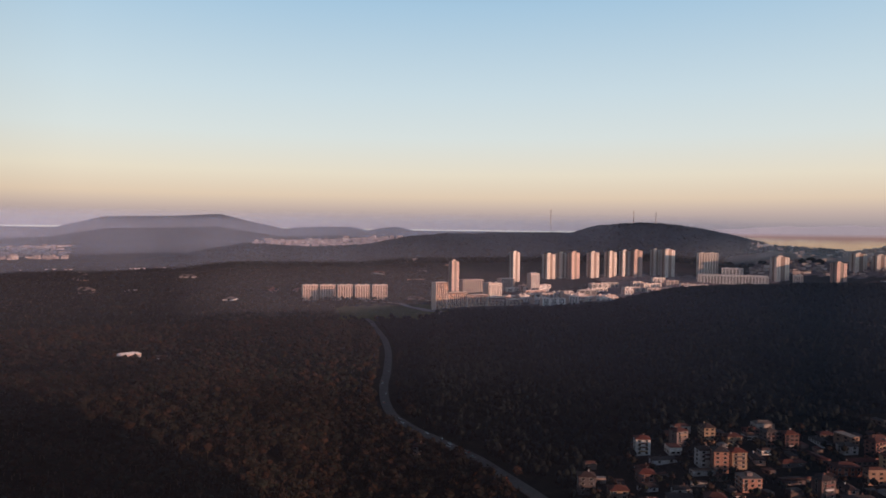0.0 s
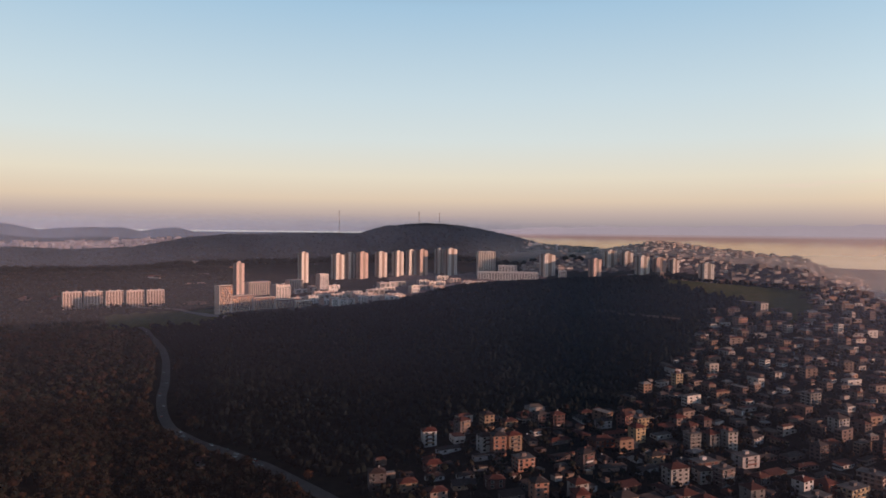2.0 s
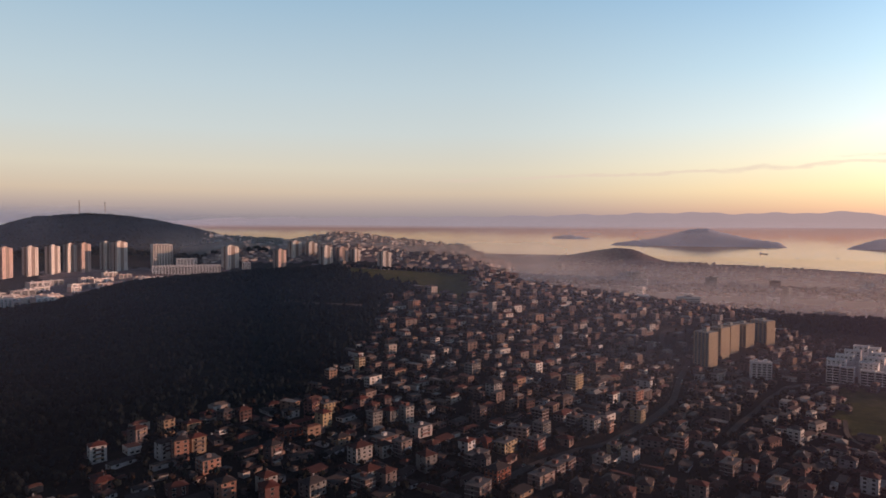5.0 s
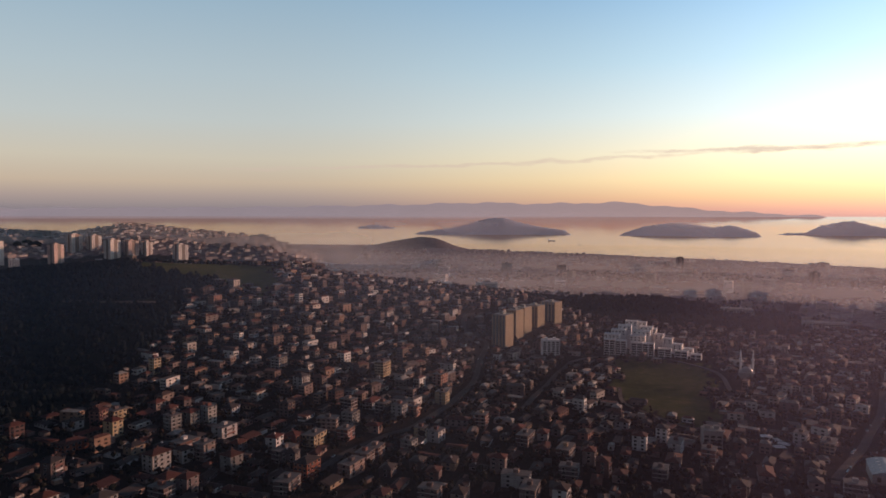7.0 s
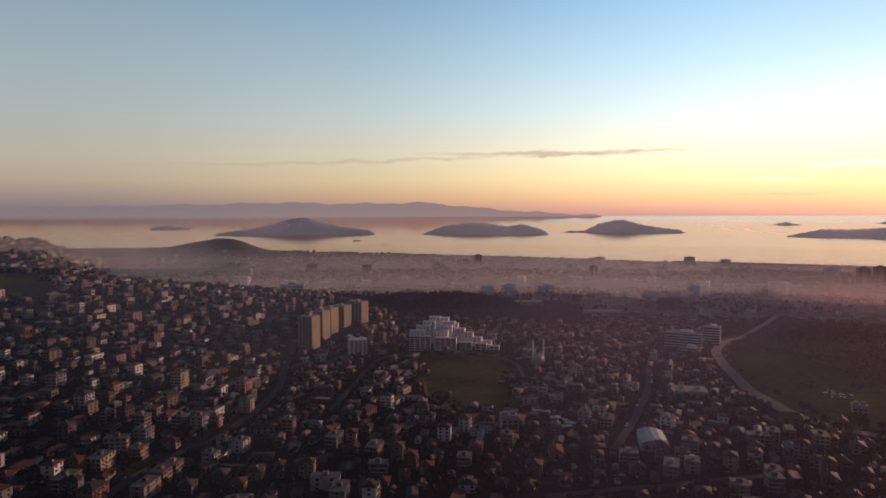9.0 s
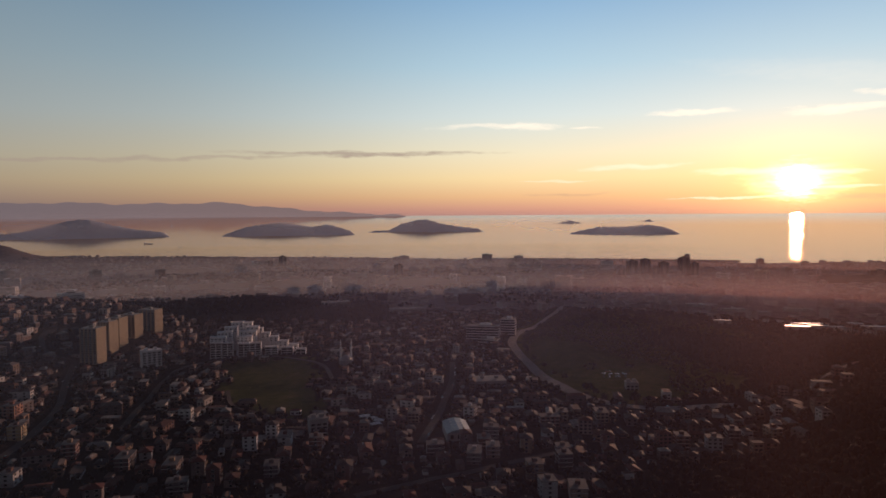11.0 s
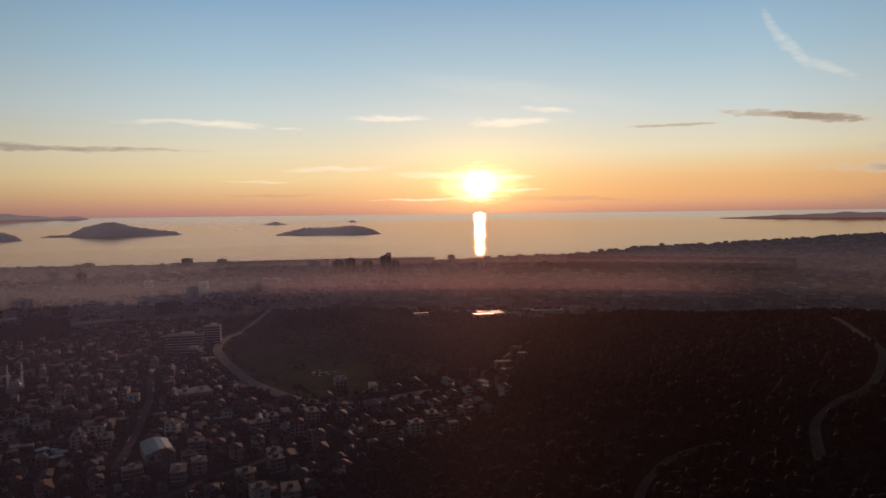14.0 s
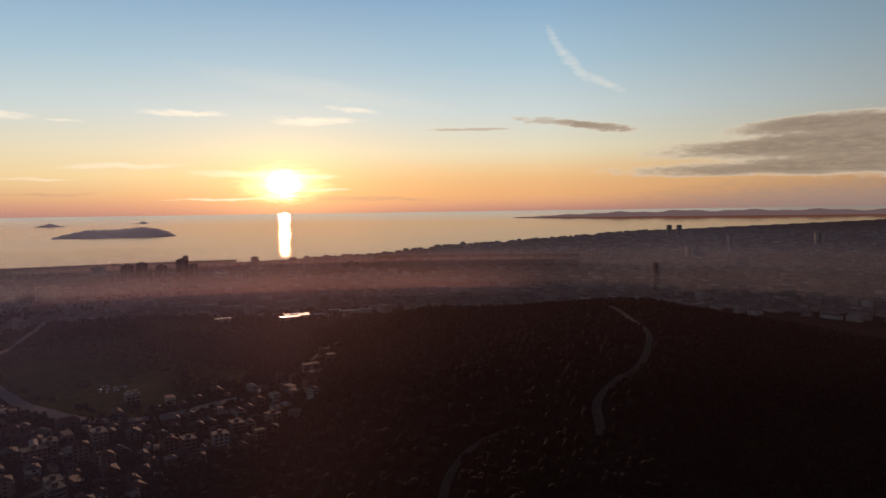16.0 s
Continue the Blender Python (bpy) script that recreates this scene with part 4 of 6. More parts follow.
def terrace_block(w, d, h, label):
    """A plain white block further up the estate: body, roof, parapet, one band of dark openings below the roof."""
    root = tagged(new("white_block"), label, "apartment block", "stepped white estate")
    a, b = w / 2, d / 2
    solid("body", [WHITE], root, (-a, a, -b, b, -10, h))
    slab = solid("roof_slab", [PALEROOF], root, (-a - 0.3, a + 0.3, -b - 0.3, b + 0.3, h, h + 0.4))
    solid("parapet", [WHITE], slab, (-a - 0.3, a + 0.3, -b - 0.3, -b + 0.1, h + 0.4, h + 1.1), (-a - 0.3, -a + 0.1, -b + 0.1, b, h + 0.4, h + 1.1), (a - 0.1, a + 0.3, -b + 0.1, b, h + 0.4, h + 1.1))
    for f in (1, 2):
        bm = bmesh.new()
        for q in range(int(w / 5)):
            x = -a + (q + 0.5) * w / int(w / 5)
            box(bm, x - 1.2, x + 1.2, -b - 0.06, -b, h - 3.2 * f + 0.6, h - 3.2 * f + 2.1)
        part("window_row", bm, [GLASS], root, "row of dark windows")["kind"] = "stuff"
    return root


# (bearing, width in degrees, level of the roof, distance, bays): the framed fronts, then the blocks that climb behind them
for b, wide, top, r, bays in ((73.1, 0.84, -9.88, 993, 2), (74.0, 0.84, -9.94, 993, 2), (75.25, 0.86, -10.06, 993, 2), (76.15, 0.86, -10.08, 993, 2), (77.4, 0.98, -10.42, 990, 2), (78.65, 0.94, -10.52, 990, 2), (79.75, 0.8, -10.76, 990, 2)):
    stand(framed_block(r * radians(wide), 13, max(rise(r, top) - ground_z(b, r), 8), "white apartment block with deep framed balconies", bays), b, r, -6, 20)
for b, wide, top, r in ((73.3, 1.2, -9.45, 1018), (73.8, 1.1, -9.08, 1042), (74.3, 1.0, -8.72, 1066), (74.8, 0.9, -8.36, 1092), (75.3, 1.2, -9.5, 1020), (75.6, 1.3, -9.1, 1044), (75.95, 1.0, -8.76, 1068), (75.5, 0.9, -8.42, 1100),
                        (76.4, 0.7, -8.9, 1080), (76.95, 0.7, -9.3, 1062), (77.6, 0.75, -9.6, 1046), (78.35, 0.75, -10.0, 1030), (79.15, 0.75, -10.3, 1016)):
    stand(terrace_block(r * radians(wide), 16, max(rise(r, top) - ground_z(b, r), 8), "plain white block stepping up the slope of the estate"), b, r, -6, 20)

# ---- other landmarks of the town ----


def banded_office(w, d, floors, label):
    root = tagged(new("office_building"), label, "office building")
    a, b = w / 2, d / 2
    solid("glass_body", [GLASS], root, (-a + 0.6, a - 0.6, -b + 0.6, b - 0.6, -8, floors * 4.0))
    for f in range(floors + 1):
        solid("white_band", [WHITE], root, (-a, a, -b, b, f * 4.0 + 0.3, f * 4.0 + 1.15))
    solid("roof_slab", [FLATROOF], root, (-a + 0.3, a - 0.3, -b + 0.3, b - 0.3, floors * 4.0 + 1.15, floors * 4.0 + 1.4))
    solid("roof_plant", [WHITE], root, (-a * 0.2, a * 0.5, -3, 3, floors * 4 + 1.4, floors * 4 + 4.5))
    return root


stand(banded_office(52, 20, 6, "office building with white bands and dark glass"), 94.9, 1085, -8, 36)
stand(banded_office(24, 18, 7, "office wing with white bands and dark glass"), 97.0, 1130, -8, 20)
stand(banded_office(30, 16, 2, "low office wing with pale bands"), 95.4, 1030, -20, 20)
for b, r, w, d, top, wall, label in ((81.0, 600, 15, 13, -16.2, CONCRETE, "pale plain apartment block by the meadow"), (82.6, 1470, 58, 30, -7.25, CONCRETE, "large pale block behind the wood"), (88.6, 1480, 78, 24, -7.75, CONCRETE, "wide grey hall behind the wood"),
                                    (68.3, 960, 24, 14, -10.1, WHITE, "white block below the slab towers"), (95.4, 770, 34, 26, -14.4, CONCRETE, "grey hall in the low town"), (107.0, 760, 13, 11, -15.0, CONCRETE, "pale block beside the curved road"),
                                    (50.2, 1330, 26, 14, -4.55, WHITE, "white school block on the hill crest"), (59.5, 1370, 26, 16, -5.55, WHITE, "stepped white block on the hill crest")):
    stand(slab_block(w, d, max(rise(r, top) - ground_z(b, r), 8), label, wall, bays=max(3, int(w / 5))), b, r, 10, max(w, d) * 0.6)


def big_shed(w, d, h, label):
    root = tagged(new("sports_hall"), label, "hall")
    a, b = w / 2, d / 2
    bm = bmesh.new()
    box(bm, -a, a, -b, b, -6, h)
    part("walls", bm, [CONCRETE], root)
    bm = bmesh.new()
    prof = [(-a - 0.5, h), (-a * 0.5, h + 2.2), (0, h + 3.0), (a * 0.5, h + 2.2), (a + 0.5, h)]
    lo = [bm.verts.new((x, -b - 0.5, z + 0.05)) for x, z in prof]
    hi = [bm.verts.new((x, b + 0.5, z + 0.05)) for x, z in prof]
    for i in range(4):
        bm.faces.new((lo[i], lo[i + 1], hi[i + 1], hi[i]))
    bm.faces.new(lo[::-1])
    bm.faces.new(hi)
    part("roof", bm, [METALROOF], root, "curved blue-grey metal roof")
    for i in range(5):
        solid("roof_rib", [WHITE], root, (-a * 0.5, a * 0.5, -b + (i + 0.5) * d / 5 - 0.15, -b + (i + 0.5) * d / 5 + 0.15, h + 2.2, h + 2.6))
    for x in (-0.6, 0, 0.6):
        solid("window", [GLASS], root, (a * x - 1.2, a * x + 1.2, -b - 0.08, -b + 0.01, h * 0.4, h * 0.8))
    return root


stand(big_shed(20, 34, 8, "pale sports hall with a curved blue-grey roof"), 92.6, 575, 8, 24)

# mid-rise blocks that stand out of the roofs of the plain


def midrise(w, d, h, wall, label):
    root = tagged(new("apartment_block"), label, "apartment block", "mid-rise blocks of the plain")
    a, b = w / 2, d / 2
    solid("body", [wall], root, (-a, a, -b, b, -6, h))
    bm = bmesh.new()
    for f in range(int(h / 3.2)):
        for s_ in (-1, 1):
            box(bm, -a * 0.92, a * 0.92, *sorted((s_ * b, s_ * (b + 0.1))), f * 3.2 + 1.0, f * 3.2 + 2.3)
            box(bm, *sorted((s_ * a, s_ * (a + 0.1))), -b * 0.8, b * 0.8, f * 3.2 + 1.0, f * 3.2 + 2.3)
    part("window_bands", bm, [GLASS], root, "dark bands of windows")["kind"] = "stuff"
    solid("parapet", [wall], root, (-a - 0.3, a + 0.3, -b - 0.3, b + 0.3, h, h + 1.0))
    solid("stair_head", [FLATROOF], root, (-a * 0.3, a * 0.3, -b * 0.5, b * 0.5, h + 1.0, h + 3.8))
    return root


rnd = random.Random(41)
for i in range(120):
    b, r = rnd.uniform(46, 122), rnd.choice((rnd.uniform(1500, 2300), rnd.uniform(1900, 3300)))
    if (b > 106 and r < 2300) or any((r * math.sin(radians(b)) - q[0]) ** 2 + (r * math.cos(radians(b)) - q[1]) ** 2 < (q[2] + 25) ** 2 for q in KEEP_OFF) or ridge_part("wood", np.array([b]), np.array([float(r)]))[1][0] > 0.25 or ridge_part("round", np.array([b]), np.array([float(r)]))[1][0] > 0.3:
        continue
    wall = rnd.choice((WHITE, CONCRETE, CONCRETE, PINKISH, GREYGREEN, BACKLIT_DARK, TOWER))
    stand(midrise(rnd.uniform(18, 46), rnd.uniform(14, 22), rnd.choice((16, 19, 22, 25, 32, 42)), wall, {WHITE: "white mid-rise block in the haze", CONCRETE: "grey mid-rise block in the haze", PINKISH: "pinkish mid-rise block in the haze", BACKLIT_DARK: "dark mid-rise block in the haze"}.get(wall, "pale mid-rise block in the haze")), b, r, rnd.uniform(-40, 40), 22)

# mosque with two minarets
root = tagged(new("mosque"), "small mosque with a dome among houses", "mosque")
solid("prayer_hall", [CONCRETE], root, (-9, 9, -9, 9, -6, 8))
bm = bmesh.new()
for i in range(5):
    a0, a1 = i * math.pi / 10, (i + 1) * math.pi / 10
    drum(bm, 0, 0, 8 + 6 * math.sin(a0), 8 + 6 * math.sin(a1), 7 * math.cos(a0), max(7 * math.cos(a1), 0.05), 16)
part("dome", bm, [STEEL], root, "grey lead dome")
for x in (-7, 7):
    bm = bmesh.new()
    drum(bm, x, 10.5, -6, 20, 1.3, 1.15)
    drum(bm, x, 10.5, 20, 21.5, 2.0, 2.0)
    drum(bm, x, 10.5, 21.5, 27, 1.0, 0.9)
    drum(bm, x, 10.5, 27, 33, 1.1, 0.05)
    part("minaret", bm, [WHITE], root, "slim pale minaret")
stand(root, 83.4, 905, 0, 18)

# shiny factory roofs on the plain below the sun
GLOSSROOF = surface("shiny_sheet_roof", [C(.12, .11, .11), C(.20, .18, .17)], 0.05, 0.42, 0.4, spec=0.4)
for i, (b, e, w, d) in enumerate(((112.3, -7.55, 66, 14), (114.6, -7.75, 50, 12), (116.4, -7.88, 42, 13), (119.0, -7.52, 56, 13), (119.6, -8.78, 52, 12), (119.0, -9.1, 40, 11), (120.9, -8.95, 56, 12), (124.3, -8.62, 70, 13), (113.8, -9.15, 30, 10), (122.4, -8.5, 40, 10))):
    r = 215 / math.tan(radians(-e))
    root = tagged(new("factory_hall"), "low factory hall with a shiny sheet roof", "hall", "factory halls")
    solid("walls", [CONCRETE], root, (-w / 2, w / 2, -d / 2, d / 2, -6, 7))
    for j in range(3):
        x0 = -w / 2 + j * w / 3
        solid("roof_panel", [GLOSSROOF], root, (x0 + 0.4, x0 + w / 3 - 0.4, -d / 2, d / 2, 7, 7.4 + 0.3 * j))
    stand(root, b, r, (i * 17) % 24 - 12, 30)

# dark tower cluster, lone towers and the spire by the coast
for b, wide, top, r in ((106.1, 0.7, -4.5, 2560), (107.0, 0.95, -3.75, 2600), (108.0, 0.85, -3.62, 2650), (108.75, 0.6, -4.3, 2560), (109.4, 0.85, -3.85, 2600), (110.9, 0.95, -3.45, 2600), (111.7, 0.65, -3.85, 2620),
                        (77.4, 0.5, -3.62, 3150), (78.4, 0.6, -3.25, 3100), (79.3, 0.4, -4.2, 2800), (87.85, 0.7, -4.1, 2550), (88.3, 1.0, -3.38, 3500), (87.6, 0.5, -3.45, 3500), (45.4, 0.42, -1.85, 3100), (43.9, 0.6, -2.1, 3200),
                        (124.1, 1.6, -4.35, 2700), (127.9, 0.9, -4.3, 2750), (150.0, 0.42, -1.33, 6000), (150.75, 0.42, -1.33, 6000), (154.5, 0.5, -2.2, 4200), (160.5, 0.7, -1.9, 4500), (133.4, 0.35, -2.55, 4700),
                        (66.9, 1.3, -5.5, 2300), (90.4, 0.5, -4.6, 2500), (151.5, 0.6, -3.0, 3300)):
    w = r * radians(wide) * 0.85
    stand(tower(w, min(w, 26), max(rise(r, top) - ground_z(b, r), 14), "dark hazy tower near the coast", *((BACKLIT_DARK, BACKLIT_DARK) if r < 3300 else (CONCRETE, BACKLIT_DARK)), wide > 0.5), b, r, 15, 30)
root = tagged(new("water_tower"), "slender tower with a flared head in the haze", "tower")
bm = bmesh.new()
drum(bm, 0, 0, -8, 52, 3.6, 3.0, 12)
drum(bm, 0, 0, 52, 60, 3.0, 6.4, 12)
part("shaft", bm, [BACKLIT_DARK], root)
bm = bmesh.new()
drum(bm, 0, 0, 60, 76, 6.4, 6.0, 12)
part("head", bm, [BACKLIT_DARK], root)
stand(root, 148.95, 1820, 0, 12)

# masts on the ridge
for b, low, top in ((8.8, -0.6, 1.5), (15.4, 0.3, 1.5), (17.1, 0.3, 1.42)):
    r = 3300
    h = rise(r, top) - rise(r, low)
    root = tagged(new("radio_mast"), "thin lattice radio mast on the wooded ridge", "mast", "radio masts")
    wide = 4.0 if low < 0 else 2.2
    for sx in (-1, 1):
        for sy in (-1, 1):
            bm = bmesh.new()
            drum(bm, sx * wide / 2, sy * wide / 2, -10, h, 0.9, 0.7, 5)
            part("leg", bm, [STEEL], root)
    for i in range(int(h / 9)):
        solid("brace", [STEEL], root, (-wide / 2, wide / 2, -wide / 2 - 0.15, -wide / 2 + 0.15, i * 9 + 4, i * 9 + 4.5), (-wide / 2, wide / 2, wide / 2 - 0.15, wide / 2 + 0.15, i * 9 + 4, i * 9 + 4.5))
    stand(root, b, r)

# pink sheds far out on the plain, and a pale barn in the wood
for i in range(7):
    b, r = -31.5 + i * 1.5, 2950 - i * 20
    root = tagged(new("warehouse"), "long low pinkish warehouse on the far plain", "warehouse", "warehouses on the plain")
    w = 46 + (i * 29) % 26
    solid("walls", [PINKISH], root, (-w / 2, w / 2, -10, 10, -8, 8 + i % 3))
    solid("roof", [FLATROOF], root, (-w / 2 - 0.5, w / 2 + 0.5, -10.5, 10.5, 8 + i % 3, 8.6 + i % 3))
    for x in (-0.3, 0.1, 0.35):
        solid("gate", [DARKBAND], root, (w * x - 2.5, w * x + 2.5, -10.2, -10, -2, 4))
    stand(root, b, r, 26, 30)
root = tagged(new("barn"), "pale barn with a light sheet roof in the wood", "barn")
solid("walls", [PINKISH], root, (-16, 16, -7, 7, -6, 6))
part("roof", hip_roof(32, 14, 6, 2.5), [WHITE], root, "pale sheet roof")
for x in (-9, 0, 9):
    solid("door", [DARKBAND], root, (x - 2, x + 2, -7.12, -7, 0, 4))
stand(root, -24.8, meet(-24.8, -10.0), 20, 26)
root = tagged(new("farmhouse"), "low pinkish farmhouse in a clearing", "house")
solid("walls", [PINKISH], root, (-13, 13, -5, 5, -5, 5))
part("roof", hip_roof(26, 10, 5, 2.0), [ROOF], root)
for x in (-9, -3, 3, 9):
    solid("window", [GLASS], root, (x - 0.8, x + 0.8, -5.08, -5, 1.2, 2.8))
stand(root, -22.6, meet(-22.6, -10.3), 24, 20)

# ---- roads ----


def smooth_line(pts, steps=10):
    """A soft curve through (bearing, distance) points, in plan."""
    p = np.array([(r * math.sin(radians(b)), r * math.cos(radians(b))) for b, r in pts])
    p = np.vstack([2 * p[0] - p[1], p, 2 * p[-1] - p[-2]])
    out = []
    for i in range(1, len(p) - 2):
        for t in np.linspace(0, 1, steps, endpoint=False):
            out.append(0.5 * (2 * p[i] + (p[i + 1] - p[i - 1]) * t + (2 * p[i - 1] - 5 * p[i] + 4 * p[i + 1] - p[i + 2]) * t * t + (3 * p[i] - p[i - 1] - 3 * p[i + 1] + p[i + 2]) * t ** 3))
    out.append(p[-2])
    return np.array(out)


def polar(x, y):
    return np.degrees(np.arctan2(x, y)), np.hypot(x, y)


def road(name, label, seen, width, material, lift=0.8, kind="structure"):
    """A ribbon laid over the land along (bearing, level) sights."""
    line = smooth_line([(b, meet(b, e)) for b, e in seen])
    d = np.gradient(line, axis=0)
    d /= np.linalg.norm(d, axis=1)[:, None] + 1e-9
    side = np.stack([-d[:, 1], d[:, 0]], -1)
    rows = []
    for s in (-0.5, -0.17, 0.17, 0.5):
        q = line + side * width * s
        b, r = polar(q[:, 0], q[:, 1])
        rows.append(spot(b, r, height(b, r) + lift))
    verts = np.stack(rows)
    skirt = verts[[0, 3]].copy()
    skirt[..., 2] -= 3
    verts = np.concatenate([skirt[:1], verts, skirt[1:]])
    faces = grid_faces(6, len(line))
    tagged(new(name, fast_mesh(name, verts.reshape(-1, 3), faces, [material])), label, "road", kind=kind)
    for x, y in line:
        KEEP_OFF.append((x, y, width * 0.5 + (1.5 if material is DIRT else 3.5 if material is ASPHALT else 7)))
    return line


VALLEY = road("road", "grey valley road curving past the wooded hill", [(-6.4, -7.5), (-5.8, -8.0), (-4.7, -9.6), (-4.6, -11.5), (-4.9, -13.2), (-4.4, -15.0), (-2.8, -16.2), (-1.0, -17.0), (1.2, -18.0), (3.3, -18.9), (7.1, -20.9), (12, -23.5)], 10, ROADBED)
PALEROAD = surface("pale_worn_road", [C(.20, .18, .17), C(.27, .245, .23)], 0.15, 1.0, spec=0.02)
CURVE = road("road", "pale curved road round the bare hill", [(101.5, -7.6), (100.4, -8.4), (98.0, -9.7), (97.3, -10.5), (97.8, -11.4), (98.9, -12.5), (100.1, -13.45), (101.5, -14.1), (103.0, -14.7), (105.2, -15.2), (107.3, -15.4), (111, -15.2), (115, -14.6)], 13, PALEROAD)
road("road", "pale lane beside the pink blocks", [(-6.5, -6.0), (-4, -6.2), (-1.8, -6.7), (0.2, -7.1)], 12, PALEROAD)
STREET = road("road", "steep street winding up through the houses", [(63.4, -8.1), (61.3, -8.4), (61.3, -9.8), (63.0, -10.5), (62.5, -12.0), (61.8, -13.9), (60.3, -15.3), (57.3, -17.2), (54.4, -18.1), (51.6, -19.1), (48.8, -20.6)], 7, ASPHALT)
LOWSTREET = road("road", "straight street through the low town", [(92.3, -12.2), (92.2, -13.8), (91.5, -15.6), (90.4, -17.4), (89.6, -18.7)], 7, ASPHALT)
road("road", "street on the near edge of town", [(84, -22.6), (89.8, -21.6), (93.8, -20.9), (97.2, -20.2), (101, -19.2)], 7, ASPHALT)
road("road", "access road below the white estate", [(70.0, -11.9), (71.6, -11.5), (74.5, -11.25), (78.4, -11.45), (81.3, -12.1), (82.3, -13.4)], 5, ROADBED)
road("road", "street beside the meadow", [(70.0, -11.9), (68.8, -13.0), (67.7, -14.2), (66, -16)], 6, ASPHALT)
road("path", "pale footpath along the lower edge of the meadow", [(73.9, -13.8), (74.5, -15.1), (78.5, -16.3), (80.6, -16.4)], 4, DIRT)
road("track", "faint dirt track across the wooded slope", [(30.3, -6.3), (34.6, -6.6), (38.2, -6.8)], 7, DIRT)
road("track", "pale dirt track over the dark ridge", [(145.4, -7.9), (146.6, -8.6), (148.3, -9.8), (148.4, -11.2), (147.6, -12.7), (145.8, -13.9), (144.4, -15.6), (144.8, -18.2)], 6, DIRT)
road("track", "pale dirt track down the dark ridge", [(138.5, -17.9), (136.6, -18.3), (134.2, -19.4), (132.3, -21.3), (131.5, -23.1), (131, -26)], 5, DIRT)
road("road", "road climbing beside the dark wood", [(120.0, -12.4), (121.0, -11.8), (122.0, -11.1), (122.7, -10.7)], 10, ROADBED)
# breakwater and shoreline pier
bs = np.linspace(94, 108, 40)
rs = EYE / np.tan(np.radians(np.interp(bs, [94, 108], [3.66, 3.74])))
v = np.stack([spot(bs, rs + a, h) for a, h in ((-7, -4), (-4, 6), (4, 6), (7, -4))])
tagged(new("breakwater", fast_mesh("breakwater", v.reshape(-1, 3), grid_faces(4, 40), [CONCRETE])), "long thin breakwater off the shore", "breakwater", kind="structure")

# ---- cars on the valley road ----
PAINT = surface("car_paint", [C(.6, .6, .6), C(.05, .05, .06), C(.35, .04, .03), C(.75, .75, .75), C(.12, .15, .2)], 1, 0.3, vary="object")
car = tagged(new("car"), "small car driving on the road", "car", "cars on the roads")
bm = bmesh.new()
box(bm, -0.9, 0.9, -2.1, 2.1, 0.35, 0.85, floor=True)
part("body", bm, [PAINT], car)
bm = bmesh.new()
lo = [bm.verts.new(q) for q in ((-0.8, -1.3, 0.85), (0.8, -1.3, 0.85), (0.8, 1.6, 0.85), (-0.8, 1.6, 0.85))]
hi = [bm.verts.new(q) for q in ((-0.65, -0.6, 1.45), (0.65, -0.6, 1.45), (0.65, 1.1, 1.45), (-0.65, 1.1, 1.45))]
for i in range(4):
    bm.faces.new((lo[i], lo[(i + 1) % 4], hi[(i + 1) % 4], hi[i]))
bm.faces.new(hi)
part("cabin", bm, [GLASS], car, "dark glazed cabin")
for x in (-0.8, 0.8):
    for y in (-1.3, 1.3):
        bm = bmesh.new()
        drum(bm, 0, 0, -0.1, 0.1, 0.33, 0.33, 10)
        w = part("wheel", bm, [GLASS], car)
        w.matrix_basis = pose(x, y, 0.33, 0, 90, 0)
rnd = random.Random(3)
first = True
for line, width, count in ((VALLEY, 9, 16), (CURVE, 9, 8)):
    for _ in range(count):
        i = rnd.randrange(8, len(line) - 12)
        d = line[i + 1] - line[i]
        q = line[i] + np.array([-d[1], d[0]]) / np.linalg.norm(d) * rnd.choice((-2, 2))
        b, r = polar(*q)
        mm = Matrix.Translation(Vector(spot(b, r, ground_z(b, r) + 0.85))) @ pose(0, 0, 0, 0, 0, math.degrees(math.atan2(d[1], d[0])) - 90)
        if first:
            car.matrix_basis, first = mm, False
        else:
            copy_thing(car, mm)

# parked cars along the streets and on the car park
rnd = random.Random(17)
for line, count in ((STREET, 16), (LOWSTREET, 12)):
    for _ in range(count):
        i = rnd.randrange(3, len(line) - 4)
        d = line[i + 1] - line[i]
        q = line[i] + np.array([-d[1], d[0]]) / np.linalg.norm(d) * rnd.choice((-3.4, 3.4))
        b, r = polar(*q)
        copy_thing(car, Matrix.Translation(Vector(spot(b, r, ground_z(b, r) + 0.85))) @ pose(0, 0, 0, 0, 0, math.degrees(math.atan2(d[1], d[0])) - 90))
for i in range(12):
    b, r = 104.9 + (i % 5) * 0.42 + rnd.uniform(-0.12, 0.12), 806 + (i // 5) * 13 + rnd.uniform(-3, 3)
    copy_thing(car, put(b, r, ground_z(b, r), rnd.choice((12, 100)) + rnd.uniform(-9, 9)))
KEEP_OFF.append((823 * math.sin(radians(106.3)), 823 * math.cos(radians(106.3)), 24))
